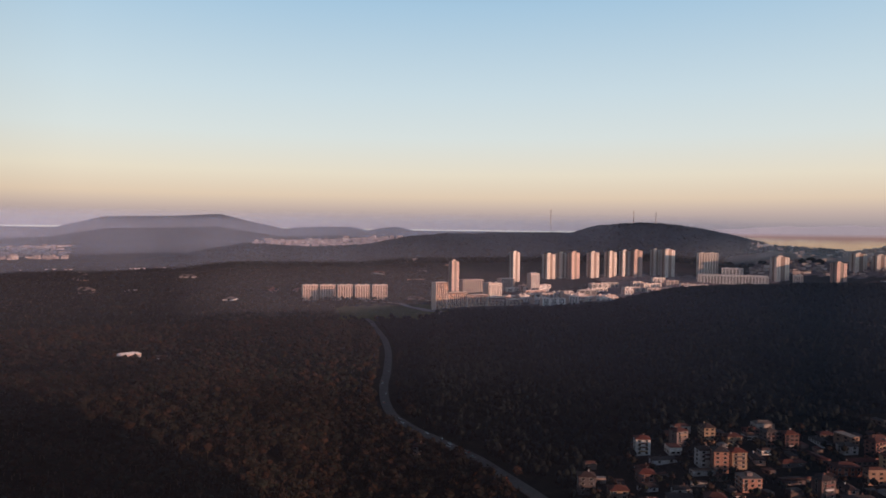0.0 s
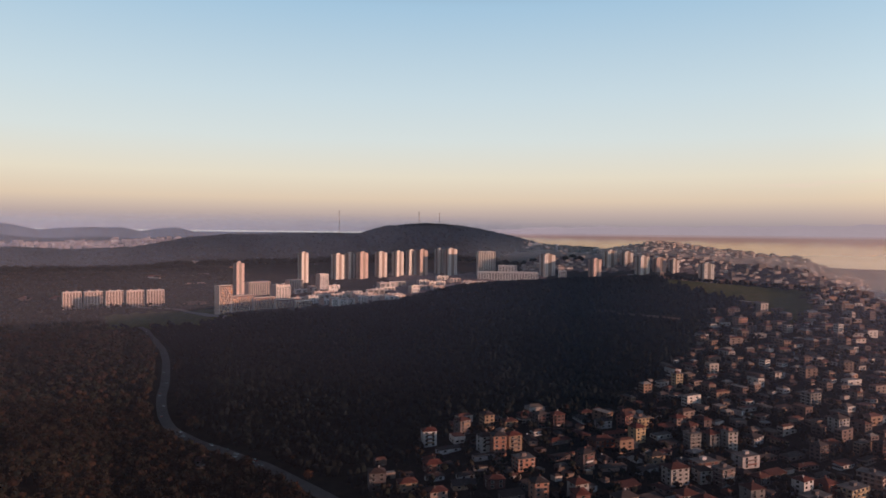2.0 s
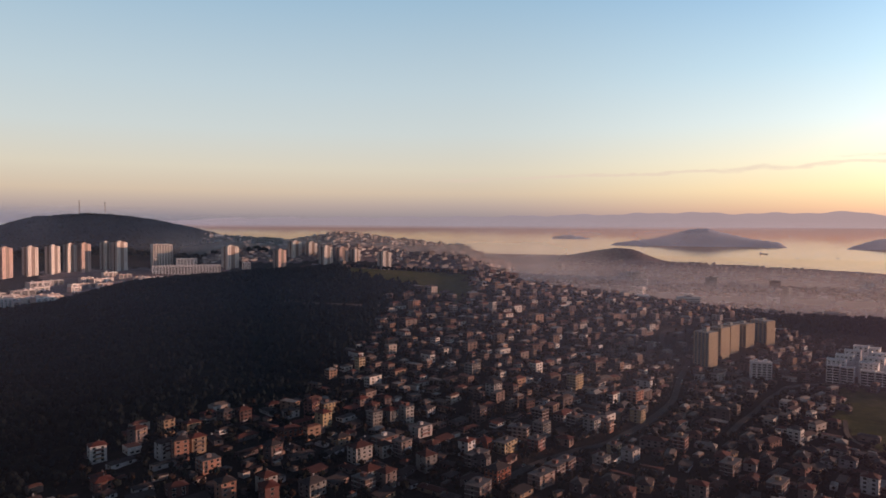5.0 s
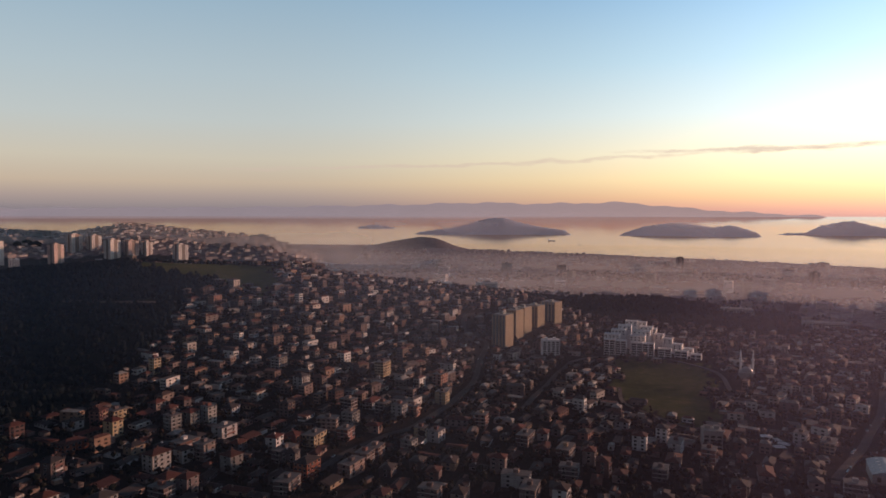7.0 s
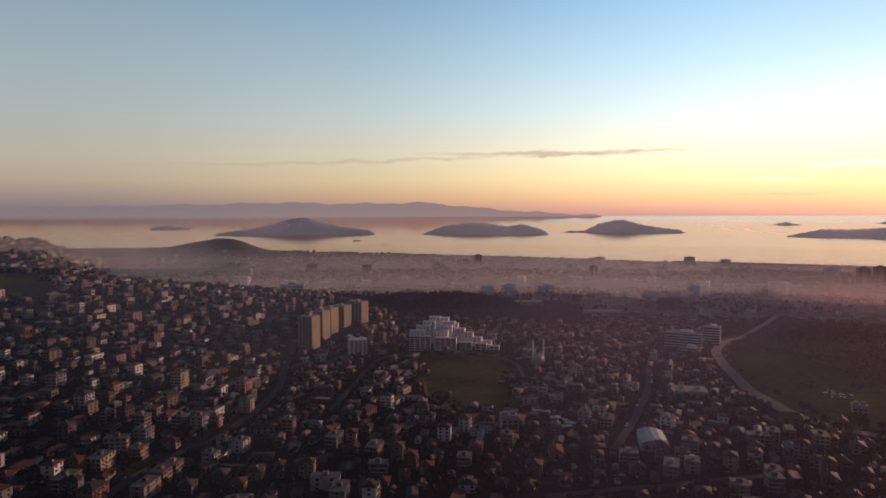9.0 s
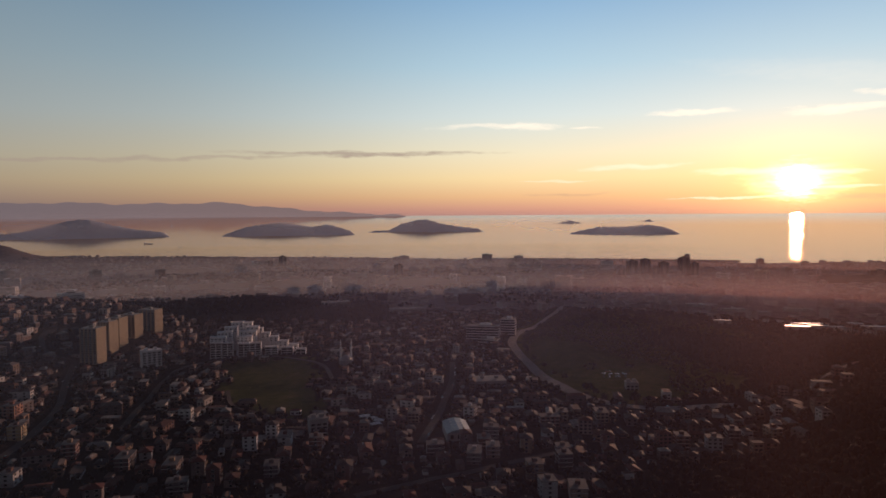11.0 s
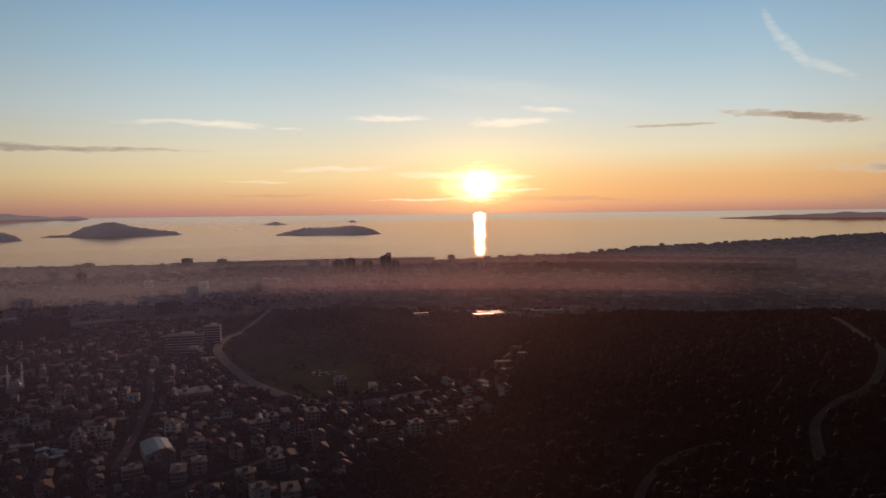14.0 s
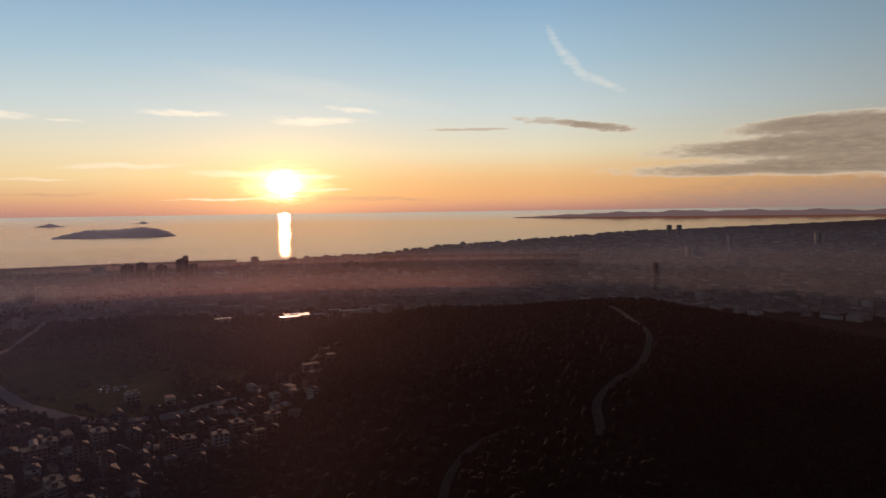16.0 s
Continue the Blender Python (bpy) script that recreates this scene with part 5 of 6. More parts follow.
# white market canopies in the low town
for b, e, turn in ((84.9, -16.55, 10), (85.5, -16.8, 40), (86.1, -16.95, -15), (85.8, -17.2, 25)):
    root = tagged(new("canopy"), "white market canopy on thin posts", "canopy", "market canopies")
    bm = bmesh.new()
    rim = [bm.verts.new(q) for q in ((-5, -3.5, 3), (5, -3.5, 3), (5, 3.5, 3), (-5, 3.5, 3))]
    peak = bm.verts.new((0, 0, 4.6))
    for i in range(4):
        bm.faces.new((rim[i], rim[(i + 1) % 4], peak))
    part("cover", bm, [WHITE], root, "white peaked cloth cover")
    for x in (-4.8, 4.8):
        for y in (-3.3, 3.3):
            solid("post", [STEEL], root, (x - 0.08, x + 0.08, y - 0.08, y + 0.08, -1, 3))
    stand(root, b, meet(b, e), turn, 8, 0.2)

# ---- houses of the hillside town ----
win = bmesh.new()
face = win.faces.new([win.verts.new(q) for q in ((-1.1, 0, -0.1), (1.1, 0, -0.1), (1.1, 0, 1.6), (-1.1, 0, 1.6))])
push = bmesh.ops.extrude_face_region(win, geom=[face])
for q in push["geom"]:
    if isinstance(q, bmesh.types.BMVert):
        q.co.y -= 0.1
front_face = [q for q in push["geom"] if isinstance(q, bmesh.types.BMFace)][0]
bmesh.ops.delete(win, geom=[face], context="FACES_ONLY")
for q in win.faces:
    q.material_index = 1
inner = bmesh.ops.inset_region(win, faces=[front_face], thickness=0.14, depth=-0.07)
front_face.material_index = 0
bmesh.ops.recalc_face_normals(win, faces=win.faces)
WINDOW = bpy.data.meshes.new("window")
win.to_mesh(WINDOW)
win.free()
WINDOW.materials.append(GLASS)
WINDOW.materials.append(FRAME)


def house(w, d, floors, roof, fine, bays, balcony=False, walls=None, label=""):
    """A house; fine ones carry windows of their own, far ones have them joined to the wall."""
    walls = walls or PLASTER
    root = tagged(new("house"), label or {"hip": "plastered house with a dark red hipped tile roof", "flat": "plain plastered apartment house with a flat roof", "lean": "small house under a low sheet roof"}[roof], "house", "houses of the hillside town")
    h = floors * 3.0
    a, b = w / 2, d / 2
    bm = bmesh.new()
    box(bm, -a, a, -b, b, -5, h)
    spots = []
    for f in range(floors):
        for s, half, count in ((0, a, bays), (2, a, bays), (1, b, max(1, bays - 1)), (3, b, max(1, bays - 1))):
            for i in range(count):
                u = -half + (i + 0.5) * 2 * half / count
                spots.append((s, u, f * 3.0 + 0.95))
    if not fine:
        for s, u, z in spots:
            o = b if s in (0, 2) else a
            sg = -1 if s in (0, 3) else 1
            y0, y1 = sorted((sg * o, sg * (o + 0.07)))
            if s in (0, 2):
                box(bm, u - 1.05, u + 1.05, y0, y1, z, z + 1.5, 1)
            else:
                box(bm, y0, y1, u - 1.05, u + 1.05, z, z + 1.5, 1)
    part("wall", bm, [walls, GLASS], root)
    if fine:
        for s, u, z in spots:
            wn = new("window", WINDOW)
            wn.parent = root
            wn.matrix_basis = pose(0, 0, 0, 0, 0, 90 * s) @ pose(u if s in (0, 1) else -u, -(b if s in (0, 2) else a), z)
    if balcony:
        for f in range(1, floors):
            solid("balcony", [walls], root, (-a * 0.55, a * 0.55, -b - 1.3, -b - 0.02, f * 3.0 - 0.2, f * 3.0 + 0.05, 0, True), (-a * 0.55, a * 0.55, -b - 1.3, -b - 1.15, f * 3.0 + 0.05, f * 3.0 + 1.0), label="balcony with a solid parapet")
    if roof == "flat" and floors > 2:
        for f in range(1, floors):
            solid("floor_band", [FRAME], root, (-a - 0.14, a + 0.14, -b - 0.14, b + 0.14, f * 3.0 + 0.1, f * 3.0 + 0.38, 0, True), label="pale band at the floor edge")
    if roof == "hip":
        top = part("roof", hip_roof(w, d, h, min(w, d) * 0.26), [ROOF], root)
        solid("chimney", [PLASTER], top, (a * 0.3 - 0.4, a * 0.3 + 0.4, b * 0.3 - 0.4, b * 0.3 + 0.4, h + 0.6, h + min(w, d) * 0.26 + 0.8))
    elif roof == "flat":
        top = solid("roof", [FLATROOF], root, (-a - 0.4, a + 0.4, -b - 0.4, b + 0.4, h, h + 0.35, 0, True))
        solid("stair_head", [PLASTER], top, (-1.8, 1.8, -1.6, 1.6, h + 0.35, h + 2.7))
    else:
        bm = bmesh.new()
        v = [bm.verts.new(q) for q in ((-a - 0.5, -b - 0.5, h), (a + 0.5, -b - 0.5, h), (a + 0.5, b + 0.5, h + 1.7), (-a - 0.5, b + 0.5, h + 1.7), (-a - 0.5, -b - 0.5, h + 0.2), (a + 0.5, -b - 0.5, h + 0.2), (a + 0.5, b + 0.5, h + 1.9), (-a - 0.5, b + 0.5, h + 1.9))]
        for q in ((0, 1, 5, 4), (1, 2, 6, 5), (2, 3, 7, 6), (3, 0, 4, 7), (4, 5, 6, 7), (3, 2, 1, 0)):
            bm.faces.new([v[i] for i in q])
        part("roof", bm, [ROOF], root)
    return root


class Room:
    """Keeps things apart on a grid of cells."""

    def __init__(self, cell):
        self.cell, self.cells = cell, {}

    def free(self, x, y, gap):
        i, j = int(x // self.cell), int(y // self.cell)
        n = int(gap // self.cell) + 2
        return all((x - px) ** 2 + (y - py) ** 2 >= (gap * 0.5 + pg * 0.5) ** 2 for u in range(i - n, i + n + 1) for v in range(j - n, j + n + 1) for px, py, pg in self.cells.get((u, v), ()))

    def take(self, x, y, gap):
        self.cells.setdefault((int(x // self.cell), int(y // self.cell)), []).append((x, y, gap))


room = Room(20.0)
for x, y, rad in KEEP_OFF:
    room.take(x, y, rad * 2)


def street_way(b):
    """The bearing square to the rows of houses: they follow the slope."""
    return np.interp(b, [10, 48, 62, 80, 100, 125], [14, 16, 30, 62, 88, 108])


def house_way(b):
    """The bearing that the backs of the houses face."""
    return np.interp(b, [10, 34, 60, 100, 125], [4, -3, -8, 2, 5])


def in_rows(b, r, spacing):
    """Moves places onto the nearest row of houses."""
    lean = np.cos(np.radians(b - street_way(b)))
    return np.round(r * lean / spacing) * spacing / lean


SHAPES = [(15, 10, 2, "hip", 3, False), (17, 11, 3, "flat", 4, True), (12, 9, 2, "hip", 2, False), (19, 10, 3, "flat", 4, True), (13, 10, 3, "flat", 3, False), (21, 10, 2, "hip", 4, False),
          (16, 7, 1, "lean", 4, False), (12, 10, 4, "flat", 3, True), (12, 7, 1, "hip", 3, False), (11, 9, 4, "hip", 3, True), (19, 7, 1, "hip", 5, False)]
# houses that stand out: (bearing, level of the foot, width, storeys, roof, colour)
TONES = {"salmon": surface("salmon_plaster", [C(.31, .16, .12), C(.37, .21, .16)], 0.2, 0.85), "cream": surface("cream_plaster", [C(.35, .27, .17), C(.39, .31, .20)], 0.2, 0.85),
         "white": surface("white_plaster", [C(.30, .29, .29), C(.34, .33, .33)], 0.2, 0.85), "brick": surface("brick_red_plaster", [C(.18, .06, .04), C(.22, .08, .05)], 0.2, 0.85),
         "grey": surface("grey_plaster", [C(.16, .16, .16), C(.21, .20, .20)], 0.2, 0.85)}
WEST = [(22.2, -18.0, 10, 5, "hip", "salmon"), (24.3, -19.0, 13, 3, "flat", "salmon"), (25.6, -21.2, 10, 4, "hip", "salmon"), (28.8, -21.1, 10, 4, "hip", "white"), (32.5, -21.4, 14, 3, "hip", "grey"),
        (33.4, -16.4, 10, 4, "hip", "cream"), (33.6, -15.3, 12, 3, "flat", "cream"), (30.6, -16.9, 19, 2, "hip", "brick"), (37.6, -16.3, 10, 4, "flat", "grey"), (38.9, -16.2, 11, 4, "hip", "grey"),
        (40.3, -16.2, 9, 5, "flat", "white"), (36.4, -19.1, 15, 4, "hip", "white"), (38.4, -18.8, 10, 3, "hip", "white"), (42.0, -19.9, 11, 4, "hip", "grey"), (36.4, -12.1, 8, 5, "flat", "cream")]
EAST = [(37.2, -20.3, 13, 2, "hip", "white"), (54.3, -13.1, 17, 5, "flat", "cream"), (55.7, -16.5, 13, 4, "flat", "white"), (56.9, -16.4, 9, 3, "flat", "salmon"), (48.6, -18.3, 19, 3, "flat", "cream"), (46.9, -18.4, 11, 3, "hip", "brick"),
        (51.6, -17.0, 12, 4, "flat", "grey"), (59.3, -15.5, 11, 4, "flat", "cream"), (56.5, -19.1, 10, 3, "flat", "grey"), (57.5, -18.1, 9, 3, "flat", "cream"), (48.0, -20.8, 16, 4, "hip", "brick"),
        (59.1, -13.9, 15, 4, "flat", "salmon"), (47.6, -14.0, 13, 4, "hip", "white"), (45.8, -12.3, 14, 4, "flat", "grey"), (40.9, -7.0, 14, 4, "flat", "salmon"), (-1.9, -18.3, 9, 2, "hip", "white")]
for b, e, w, fl, roof, tone in WEST + EAST:
    r = meet(b, e)
    x, y = r * math.sin(radians(b)), r * math.cos(radians(b))
    room.take(x, y, w * 1.2)
    one = house(w, min(w, 11), fl, roof, r < 700, max(2, int(w / 4)), w > 10 and fl > 2, TONES[tone], tone.replace("brick", "brick-red") + " plastered house of %s storeys with a %s" % (("one", "two", "three", "four", "five")[fl - 1], "tiled roof" if roof == "hip" else "flat roof"))
    one.matrix_basis = put(b, r, ground_z(b, r), b - float(house_way(b)) + 6 * math.sin(b * 7))
makers = {}
rnd = random.Random(21)
tries = [(rnd.uniform(9, 118), math.sqrt(rnd.uniform(430 ** 2, 640 ** 2))) for _ in range(5200)]
tb, tr = np.array([q[0] for q in tries]), np.array([q[1] for q in tries])
tr = in_rows(tb, tr, 17.5) + np.random.default_rng(2).normal(0, 1.2, len(tries))
kinds = cover(tb, tr)
levels = height(tb, tr)
slope_b, slope_r = height(tb + 0.3, tr) - levels, height(tb, tr + 5) - levels
HOUSES = []
for i in range(len(tries)):
    if kinds[i] != 1 or len(HOUSES) >= 290:
        continue
    b, r = float(tb[i]), float(tr[i])
    x, y = r * math.sin(radians(b)), r * math.cos(radians(b))
    near_edge = b < 35 and r < 640
    if near_edge and rnd.random() < 0.5:
        continue
    shape = rnd.choice((6, 6, 8, 8, 10, 10, 2, 9)) if near_edge else rnd.choice((0, 1, 2, 2, 3, 4, 5, 6, 6, 6, 7, 8, 8, 8, 8, 9, 10, 10, 10))
    gap = SHAPES[shape][0] * rnd.uniform(0.95, 1.25) + 1.5
    if not room.free(x, y, gap):
        continue
    room.take(x, y, gap)
    fine = r < 575
    turn = b - float(house_way(b)) + 7 * math.sin(x / 170) + rnd.gauss(0, 6) + rnd.choice((0, 0, 0, 90, 180))
    mm = put(b, r, levels[i], turn)
    HOUSES.append((x, y))
    key = (shape, fine)
    if key in makers:
        copy_thing(makers[key], mm)
    else:
        w, d, fl, roof, bays, balc = SHAPES[shape]
        makers[key] = house(w, d, fl, roof, fine, min(bays, 2) if fine else bays, balc)
        makers[key].matrix_basis = mm

# ---- the rest of the town, too far and too many to count ----


def town_fabric(name, label, count, b0, b1, r0, r1, gap0, low, high, seed, test, panes=False, skins=None, rows=0.0):
    """Many plain houses joined into one sheet of town: walls and shallow hipped roofs."""
    rng = np.random.default_rng(seed)
    b = rng.uniform(b0, b1, count)
    r = np.sqrt(rng.uniform(r0 ** 2, r1 ** 2, count))
    if rows:
        r = in_rows(b, r, rows) + rng.normal(0, 0.07 * rows, count)
    keep = test(b, r)
    b, r = b[keep], r[keep]
    x, y = r * np.sin(np.radians(b)), r * np.cos(np.radians(b))
    good = []
    for i in range(len(b)):
        gap = gap0 * (0.8 + 0.5 * rng.random())
        if room.free(x[i], y[i], gap):
            room.take(x[i], y[i], gap)
            good.append(i)
    b, r, x, y = b[good], r[good], x[good], y[good]
    n_ = len(b)
    w, d = rng.uniform(0.26, 0.62, n_) * gap0, rng.uniform(0.19, 0.32, n_) * gap0
    h = low + (high - low) * rng.random(n_) ** 3.0
    turn = np.radians(7 * np.sin(x / 190) - house_way(b) + rng.choice([0, 0, 90], n_) + rng.normal(0, 6, n_))
    z = height(b, r)
    unit = np.array([(-1, -1, 0), (1, -1, 0), (1, 1, 0), (-1, 1, 0), (-1, -1, 1), (1, -1, 1), (1, 1, 1), (-1, 1, 1)], float)
    lx, ly = unit[None, :, 0] * w[:, None], unit[None, :, 1] * d[:, None]
    px = x[:, None] + lx * np.cos(turn)[:, None] - ly * np.sin(turn)[:, None]
    py = y[:, None] + lx * np.sin(turn)[:, None] + ly * np.cos(turn)[:, None]
    pz = z[:, None] + np.where(unit[None, :, 2] > 0, h[:, None], -5.0)
    ridge = rng.random(n_) < 0.72
    rx = np.stack([-(w - d * 0.8).clip(0.3), (w - d * 0.8).clip(0.3)], 1)
    qx = x[:, None] + rx * np.cos(turn)[:, None]
    qy = y[:, None] + rx * np.sin(turn)[:, None]
    qz = np.repeat((z + h + np.where(ridge, d * 0.45, 0.05))[:, None], 2, 1)
    px, py, pz = np.concatenate([px, qx], 1), np.concatenate([py, qy], 1), np.concatenate([pz, qz], 1)
    pb, pr = polar(px, py)
    # walls and roofs share no corners, so that each is an island of its own
    verts = spot(pb, pr, pz)
    verts = np.concatenate([verts, verts[:, 4:8]], 1)
    sides = ((0, 1, 5, 4), (1, 2, 6, 5), (2, 3, 7, 6), (3, 0, 4, 7))
    wall_tri = [t for q in sides for t in ((q[0], q[1], q[2]), (q[0], q[2], q[3]))]
    roof_tri = [(10, 11, 9), (10, 9, 8), (11, 12, 9), (12, 13, 8), (12, 8, 9), (13, 10, 8)]
    tri = np.array(wall_tri + roof_tri)
    faces = (tri[None] + (np.arange(n_) * 14)[:, None, None]).reshape(-1, 3)
    mats = np.tile(np.array([0] * len(wall_tri) + [1] * len(roof_tri)), n_)
    verts = verts.reshape(-1, 3)
    if panes:
        # two windows a side on each floor, set a hand's width before the wall
        wx, wy, wz = [], [], []
        for f in range(5):
            m_ = np.where(h > f * 3 + 2.6)[0]
            for side in range(4):
                for u in (-0.45, 0.4):
                    half, out = (w[m_], d[m_]) if side % 2 == 0 else (d[m_], w[m_])
                    cu, ww = u * half, np.minimum(1.2, half * 0.34)
                    c_, s_ = np.cos(turn[m_] + side * math.pi / 2), np.sin(turn[m_] + side * math.pi / 2)
                    for du, dz in ((-1, 0.9), (1, 0.9), (1, 2.3), (-1, 2.3)):
                        a_, o_ = cu + du * ww, -(out + 0.1)
                        wx.append(x[m_] + a_ * c_ - o_ * s_)
                        wy.append(y[m_] + a_ * s_ + o_ * c_)
                        wz.append(z[m_] + f * 3 + dz)
        groups = len(wx) // 4
        quads, base = [], 0
        ox, oy, oz = [], [], []
        for g in range(groups):
            size_ = len(wx[4 * g])
            for c_ in range(4):
                ox.append(wx[4 * g + c_]), oy.append(wy[4 * g + c_]), oz.append(wz[4 * g + c_])
            i_ = np.arange(size_) + base
            quads.append(np.stack([i_, i_ + size_, i_ + 2 * size_], 1))
            quads.append(np.stack([i_, i_ + 2 * size_, i_ + 3 * size_], 1))
            base += 4 * size_
        ob_, or_ = polar(np.concatenate(ox), np.concatenate(oy))
        more = spot(ob_, or_, np.concatenate(oz))
        quads = np.concatenate(quads) + len(verts)
        verts, faces = np.concatenate([verts, more]), np.concatenate([faces, quads])
        mats = np.concatenate([mats, np.full(len(quads), 2)])
    tagged(new(name, fast_mesh(name, verts, faces, [*(skins or (CITY, CITYROOF)), GLASS], False, mats)), label, "houses", kind="stuff")


CITYROOF = surface("city_roofs", [C(.11, .055, .045), C(.08, .055, .05), C(.14, .12, .11), C(.09, .08, .08), C(.13, .06, .05), C(.26, .25, .24), C(.08, .06, .055)], 0.05, 0.85, vary="island")
town_fabric("hillside_houses", "crowded small houses climbing the hillside", 6800, 12, 124, 540, 1000, 15.5, 3.2, 11, 4, lambda b, r: (cover(b, r) == 1), True, rows=16.5)
town_fabric("sheds", "low sheds and lean-tos between the houses", 5200, 12, 118, 440, 1000, 9.5, 2.2, 4.6, 24, lambda b, r: (cover(b, r) == 1))
town_fabric("hillside_houses", "crowded small houses below the hill crest", 7400, 30, 124, 1000, 1450, 15.5, 3.2, 11, 14, lambda b, r: (cover(b, r) == 1), True, rows=16.5)
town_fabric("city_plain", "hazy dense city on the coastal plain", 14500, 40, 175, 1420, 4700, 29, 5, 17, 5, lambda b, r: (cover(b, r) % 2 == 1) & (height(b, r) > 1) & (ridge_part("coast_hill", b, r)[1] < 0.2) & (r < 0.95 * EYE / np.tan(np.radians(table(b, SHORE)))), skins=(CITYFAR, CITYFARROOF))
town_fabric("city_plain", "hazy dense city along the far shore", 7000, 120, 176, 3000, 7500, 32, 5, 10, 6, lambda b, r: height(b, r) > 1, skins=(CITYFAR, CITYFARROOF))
town_fabric("hill_town", "dense town on the far hill, its walls paled as if sunlit", 8000, 24, 56, 2500, 4600, 21, 5, 13, 7, lambda b, r: (height(b, r) > 8) & (ridge_part("coast_hill", b, r)[1] < 0.2), skins=(HILLWALLS, CITYFARROOF))
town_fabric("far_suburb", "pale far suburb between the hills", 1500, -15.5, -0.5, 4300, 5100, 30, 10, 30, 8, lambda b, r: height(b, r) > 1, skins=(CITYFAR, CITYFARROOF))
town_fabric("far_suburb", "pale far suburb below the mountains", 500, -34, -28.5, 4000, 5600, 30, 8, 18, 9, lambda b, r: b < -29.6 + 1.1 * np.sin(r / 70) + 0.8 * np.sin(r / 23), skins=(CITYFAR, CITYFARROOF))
town_fabric("outskirts", "scattered low sheds on the plain", 22, -33, 4, 1500, 2900, 52, 3, 5, 10, lambda b, r: height(b, r) > 1)

# ---- woods ----


def ball_template(seed, rough):
    rng = np.random.default_rng(seed)
    bm = bmesh.new()
    bmesh.ops.create_icosphere(bm, subdivisions=1, radius=1.0)
    v = np.array([q.co[:] for q in bm.verts])
    f = np.array([[q.index for q in face.verts] for face in bm.faces])
    bm.free()
    v = v * (1 + rng.uniform(-rough, rough, (len(v), 1)))
    return v, f


def tree_template(seed, leaves, pine, blob=True):
    """A tree one metre high: tapered trunk, a few limbs, a ragged crown of leaf clumps."""
    rng = np.random.default_rng(seed)
    vs, fs = [], []

    def add(v, f):
        fs.append(np.asarray(f) + sum(len(q) for q in vs))
        vs.append(np.asarray(v, float))

    def stick(p, q, r0, r1):
        a = np.array([(math.cos(t), math.sin(t), 0) for t in (0, 2.1, 4.2)])
        add(np.concatenate([np.array(p) + a * r0, np.array(q) + a * r1]), [(0, 1, 4), (0, 4, 3), (1, 2, 5), (1, 5, 4), (2, 0, 3), (2, 3, 5)])

    stick((0, 0, -0.12), (0, 0, 0.62), 0.035, 0.014)
    for i in range(3 if leaves > 20 else 0):
        t = rng.uniform(0, 6.28)
        stick((0, 0, 0.3 + 0.08 * i), (0.25 * math.cos(t), 0.25 * math.sin(t), 0.55 + 0.1 * i), 0.014, 0.005)
    trunk = sum(len(f) for f in fs)
    if blob:
        v, f = ball_template(seed + 50, 0.28)
        if pine:
            add(v * np.array([0.24, 0.24, 0.36]) * (1.15 - 0.45 * v[:, 2:3]) + np.array([0, 0, 0.6]), f)
        else:
            add(v * np.array([0.32, 0.32, 0.27]) + np.array([0, 0, 0.66]), f)
    for i in range(leaves):
        z = rng.uniform(-0.75, 1)
        t = rng.uniform(0, 6.28)
        s = math.sqrt(max(0, 1 - z * z)) * rng.uniform(0.85, 1.2)
        if pine:
            wide = 0.30 * (0.62 - 0.5 * z)
            c = np.array([math.cos(t) * wide * 1.2, math.sin(t) * wide * 1.2, 0.6 + 0.38 * z])
        else:
            c = np.array([0.37 * s * math.cos(t), 0.37 * s * math.sin(t), 0.66 + 0.31 * z * rng.uniform(0.9, 1.15)])
        add(c + rng.normal(0, 0.085, (3, 3)), [(0, 1, 2)])
    return np.concatenate(vs), np.concatenate(fs), trunk


def woods(name, label, b, r, size, templates, leafmat, seed):
    """A wood of many trees, joined."""
    rng = np.random.default_rng(seed)
    pick = rng.integers(0, len(templates), len(b))
    turn = rng.uniform(0, 6.28, len(b))
    z = height(b, r)
    x, y = r * np.sin(np.radians(b)), r * np.cos(np.radians(b))
    sc = squeeze(r) / r
    allv, allf, allm, base = [], [], [], 0
    for k_, (v, f, trunk) in enumerate(templates):
        m_ = np.where(pick == k_)[0]
        if not len(m_):
            continue
        c, s = np.cos(turn[m_])[:, None], np.sin(turn[m_])[:, None]
        sz = size[m_][:, None]
        wide = sz * rng.uniform(0.85, 1.2, (len(m_), 1))
        px = x[m_][:, None] + (v[None, :, 0] * c - v[None, :, 1] * s) * wide
        py = y[m_][:, None] + (v[None, :, 0] * s + v[None, :, 1] * c) * wide
        pz = z[m_][:, None] + v[None, :, 2] * sz
        q = np.stack([px, py, pz], -1)
        q[..., 2] -= EYE
        q *= sc[m_][:, None, None]
        q[..., 2] += EYE
        allv.append(q.reshape(-1, 3))
        allf.append((f[None] + (np.arange(len(m_)) * len(v))[:, None, None] + base).reshape(-1, 3))
        allm.append(np.tile(np.where(np.arange(len(f)) < trunk, 1, 0), len(m_)))
        base += len(m_) * len(v)
    tagged(new(name, fast_mesh(name, np.concatenate(allv), np.concatenate(allf), [leafmat, BARK], False, np.concatenate(allm))), label, "trees", kind="stuff")


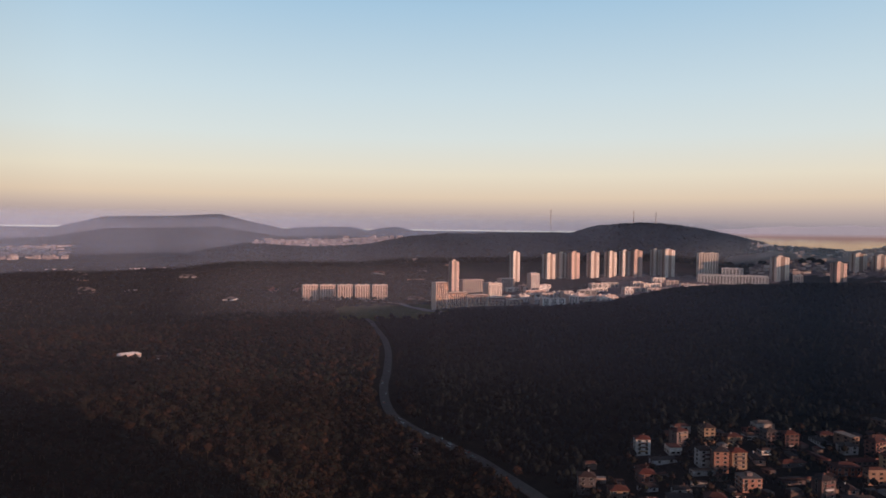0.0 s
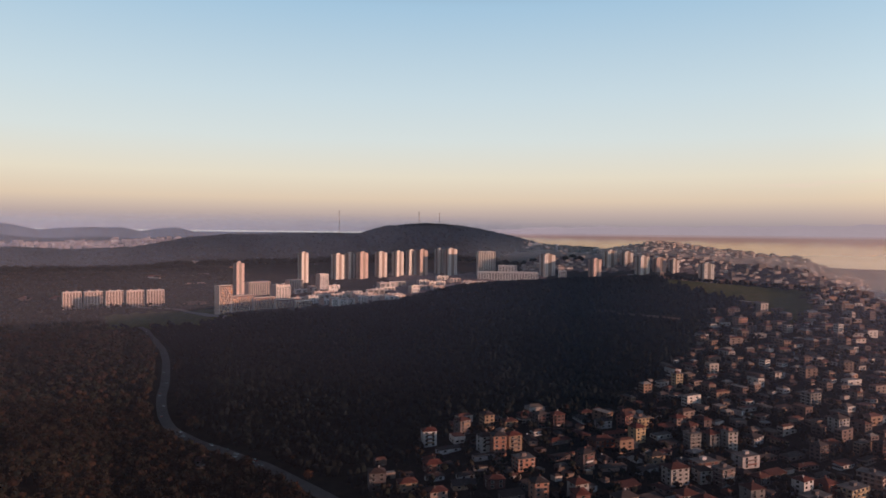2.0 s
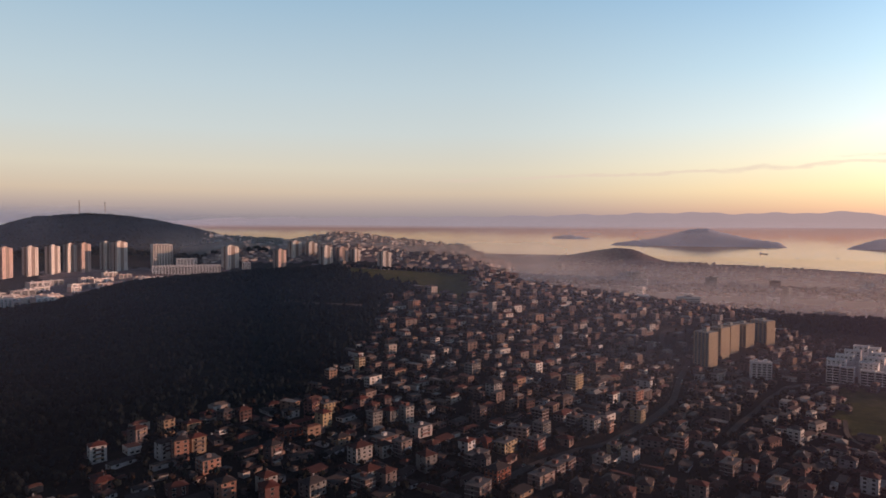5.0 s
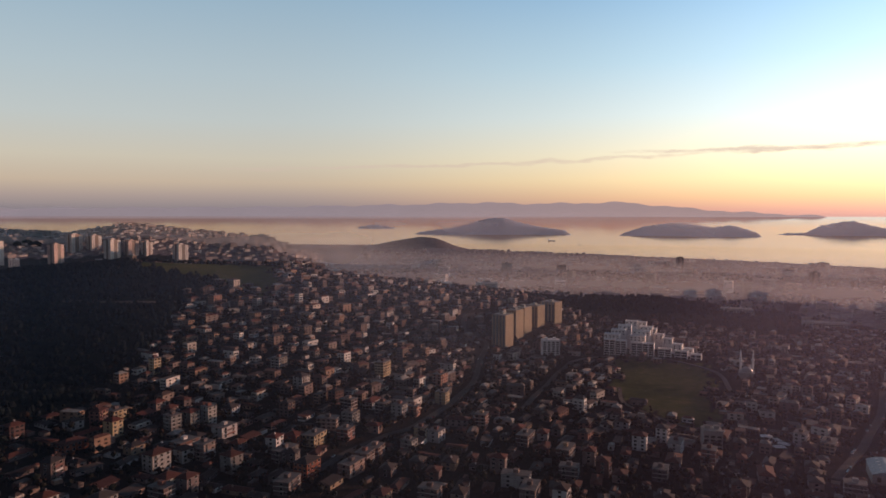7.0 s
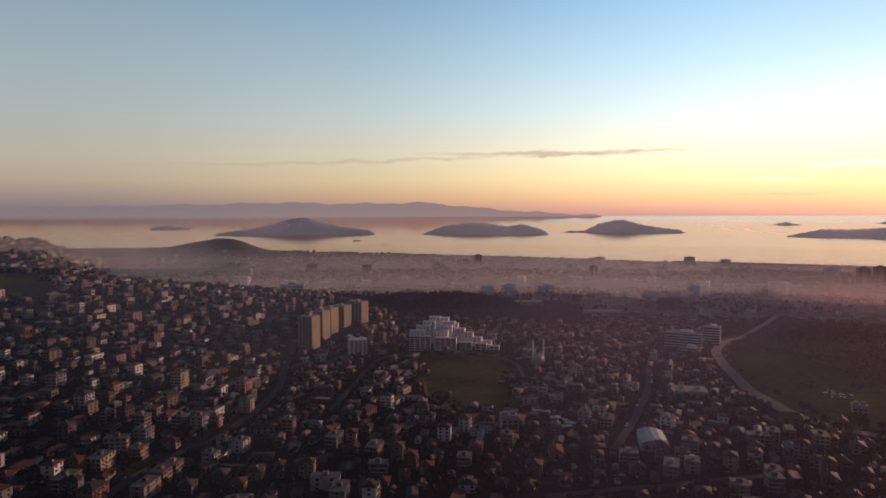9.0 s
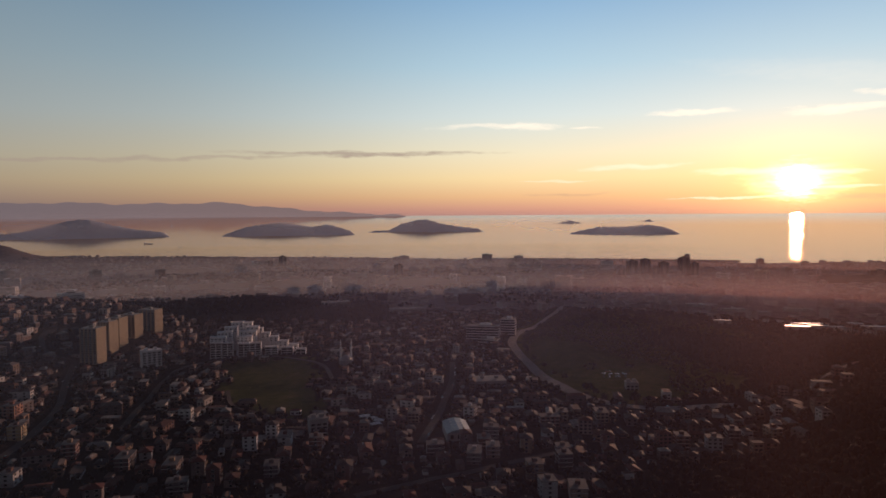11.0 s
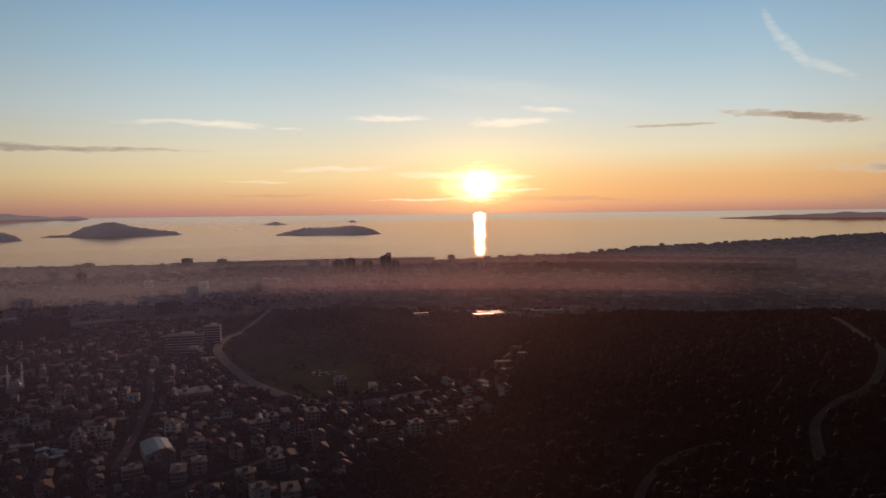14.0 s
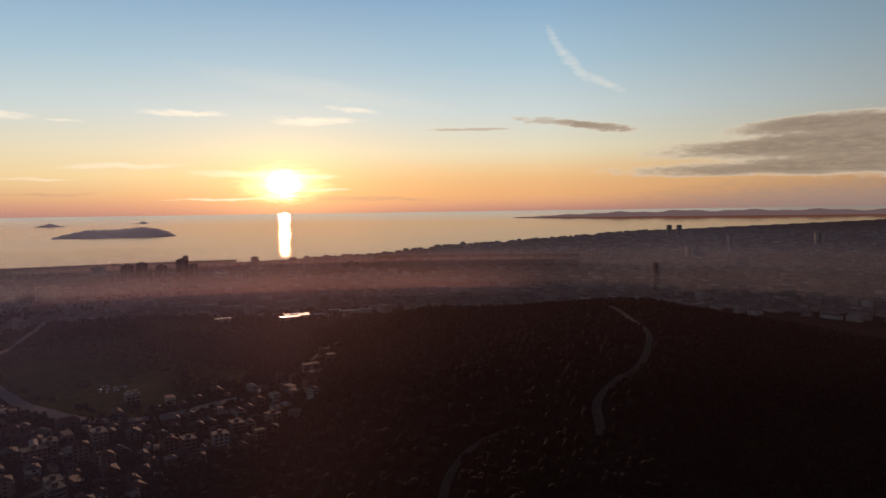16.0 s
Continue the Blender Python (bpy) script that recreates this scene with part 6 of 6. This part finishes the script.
def scatter(count, b0, b1, r0, r1, seed, test, gap):
    rng = np.random.default_rng(seed)
    b, r = rng.uniform(b0, b1, count), np.sqrt(rng.uniform(r0 ** 2, r1 ** 2, count))
    ok = test(b, r)
    b, r = b[ok], r[ok]
    x, y = r * np.sin(np.radians(b)), r * np.cos(np.radians(b))
    ok = np.array([room.free(x[i], y[i], gap) for i in range(len(b))], bool) if len(b) else np.zeros(0, bool)
    return b[ok], r[ok]


OAK = [tree_template(s, 46, False) for s in (1, 2, 3, 4)]
OAK_FAR = [tree_template(s, 10, False) for s in (5, 6, 7)]
PINE_FAR = [tree_template(s, 8, True) for s in (11, 12)]
BARE = [tree_template(s, 40, False, False) for s in (13, 14)]
wood_test = lambda b, r: cover(b, r) == 0
vb, vr = polar(VALLEY[:, 0], VALLEY[:, 1])
order = np.argsort(vr)
west = lambda b, r: (cover(b, r) == 0) & (b < np.interp(r, vr[order], vb[order]))
east = lambda b, r: (cover(b, r) == 0) & (b > np.interp(r, vr[order], vb[order]))
rng = np.random.default_rng(77)
b, r = scatter(6200, -46, 14, 230, 720, 31, west, 4.0)
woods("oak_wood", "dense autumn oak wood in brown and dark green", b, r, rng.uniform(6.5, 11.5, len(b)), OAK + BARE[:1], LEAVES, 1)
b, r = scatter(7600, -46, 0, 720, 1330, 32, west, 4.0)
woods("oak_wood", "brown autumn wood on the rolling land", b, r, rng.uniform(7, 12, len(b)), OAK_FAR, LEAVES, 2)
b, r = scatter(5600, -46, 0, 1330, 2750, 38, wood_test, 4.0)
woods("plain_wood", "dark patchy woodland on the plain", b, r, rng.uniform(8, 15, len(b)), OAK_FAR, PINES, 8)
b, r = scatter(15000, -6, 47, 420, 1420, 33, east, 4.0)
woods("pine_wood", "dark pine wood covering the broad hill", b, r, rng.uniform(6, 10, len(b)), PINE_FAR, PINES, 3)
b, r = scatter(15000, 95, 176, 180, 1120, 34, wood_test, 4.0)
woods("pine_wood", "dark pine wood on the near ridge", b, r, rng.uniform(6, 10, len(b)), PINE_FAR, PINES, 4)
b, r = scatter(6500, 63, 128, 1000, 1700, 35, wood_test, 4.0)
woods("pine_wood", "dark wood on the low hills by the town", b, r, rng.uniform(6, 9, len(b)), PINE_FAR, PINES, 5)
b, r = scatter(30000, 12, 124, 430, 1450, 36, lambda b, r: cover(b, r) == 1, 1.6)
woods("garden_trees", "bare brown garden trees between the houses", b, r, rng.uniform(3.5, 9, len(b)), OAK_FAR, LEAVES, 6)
def clumped(b, r):
    """Where trees gather among the houses of the plain."""
    x, y = r * np.sin(np.radians(b)), r * np.cos(np.radians(b))
    return np.sin(x / 140 + 1.7 * np.sin(y / 210)) * np.sin(y / 160 + 1.3 * np.sin(x / 260)) + 0.5 * np.sin(x / 47) * np.sin(y / 53) > 0.38


b, r = scatter(12000, 44, 112, 1450, 3000, 41, lambda b, r: (cover(b, r) == 3) & clumped(b, r) & (height(b, r) > 2), 3.0)
woods("city_trees", "dark groves between the houses of the plain", b, r, rng.uniform(8, 14, len(b)), OAK_FAR, PINES, 9)
b, r = scatter(9000, 97, 122, 700, 1330, 42, lambda b, r: (cover(b, r) == 2) & (clumped(b * 2.2, r * 2.2) | (r > np.interp(b, [97, 101, 106, 112], [1250, 1000, 900, 860]))), 3.0)
woods("scrub", "dark scrub and low trees on the bare hill", b, r, rng.uniform(2.5, 6, len(b)), OAK_FAR, LEAVES, 10)
b, r = scatter(9000, -36, 30, 2700, 3400, 37, lambda b, r: ridge_part("middle", wrap(b), r)[1] > 0.25, 4.0)
woods("ridge_wood", "dark wood along the far ridge", b, r, rng.uniform(9, 15, len(b)), [ball_template(s, 0.3) + (0,) for s in (3, 4)], PINES, 7)

# ---- single trees by the roads ----
RUST = surface("rust_leaves", [C(.16, .06, .03), C(.12, .05, .03), C(.19, .08, .035)], 0.4, 0.9, vary="island")


def tree(seed, leafmat, label):
    v, f, trunk = tree_template(seed, 170, False, False)
    root = tagged(new("tree"), label, "tree", "trees by the roads")
    for name, ff, mt in (("trunk", f[:trunk], BARK), ("crown", f[trunk:], leafmat)):
        ob = new(name, fast_mesh(name, v * 10.0, ff, [mt]))
        ob.parent = root
    return root


kinds = [tree(61, RUST, "round tree with rusty autumn leaves"), tree(62, LEAVES, "brown roadside tree with thinning leaves"), tree(63, LEAVES, "dark green and brown roadside tree")]
rnd = random.Random(9)
places = []
for line in (VALLEY, CURVE):
    for i in range(4, len(line) - 14, 3):
        d = line[i + 1] - line[i]
        q = line[i] + np.array([-d[1], d[0]]) / np.linalg.norm(d) * rnd.choice((-1, 1)) * rnd.uniform(12, 17)
        places.append(polar(*q))
places += [(5.3, 455.0), (6.4, 480.0), (3.0, 470.0), (58.5, 700.0), (84.0, 640.0)]
for i, (b, r) in enumerate(places):
    mm = put(b, r, ground_z(b, r), rnd.uniform(0, 360), rnd.uniform(0.7, 1.15))
    if i < 3:
        kinds[i].matrix_basis = mm
    else:
        copy_thing(kinds[0 if i >= len(places) - 5 and i < len(places) - 2 else rnd.choice((1, 2))], mm)

# ---- ships at anchor ----
ship = tagged(new("ship"), "small dark cargo ship at anchor on the sea", "ship", "ships at anchor")
bm = bmesh.new()
lo = [bm.verts.new(q) for q in ((-45, -6, -3), (45, -6, -3), (58, 0, -3), (45, 6, -3), (-45, 6, -3))]
hi = [bm.verts.new(q) for q in ((-48, -8, 8), (48, -8, 8), (66, 0, 10), (48, 8, 8), (-48, 8, 8))]
for i in range(5):
    bm.faces.new((lo[i], lo[(i + 1) % 5], hi[(i + 1) % 5], hi[i]))
bm.faces.new(hi)
part("hull", bm, [STEEL], ship)
solid("bridge", [WHITE], ship, (-44, -30, -7, 7, 8, 22))
bm = bmesh.new()
drum(bm, -37, 0, 22, 30, 2.5, 2.0)
part("funnel", bm, [STEEL], ship)
for i, (b, e) in enumerate(((68.3, -2.05), (70.6, -2.35), (73.2, -2.25), (69.0, -0.55), (97.9, -1.55), (123.5, -0.55), (129.8, -1.0), (135.4, -0.45), (112.5, -0.4), (81.2, -0.42))):
    mm = put(b, EYE / math.tan(radians(-e)), 0.0, (i * 53) % 50 - 25, 0.65)
    if i:
        copy_thing(ship, mm)
    else:
        ship.matrix_basis = mm
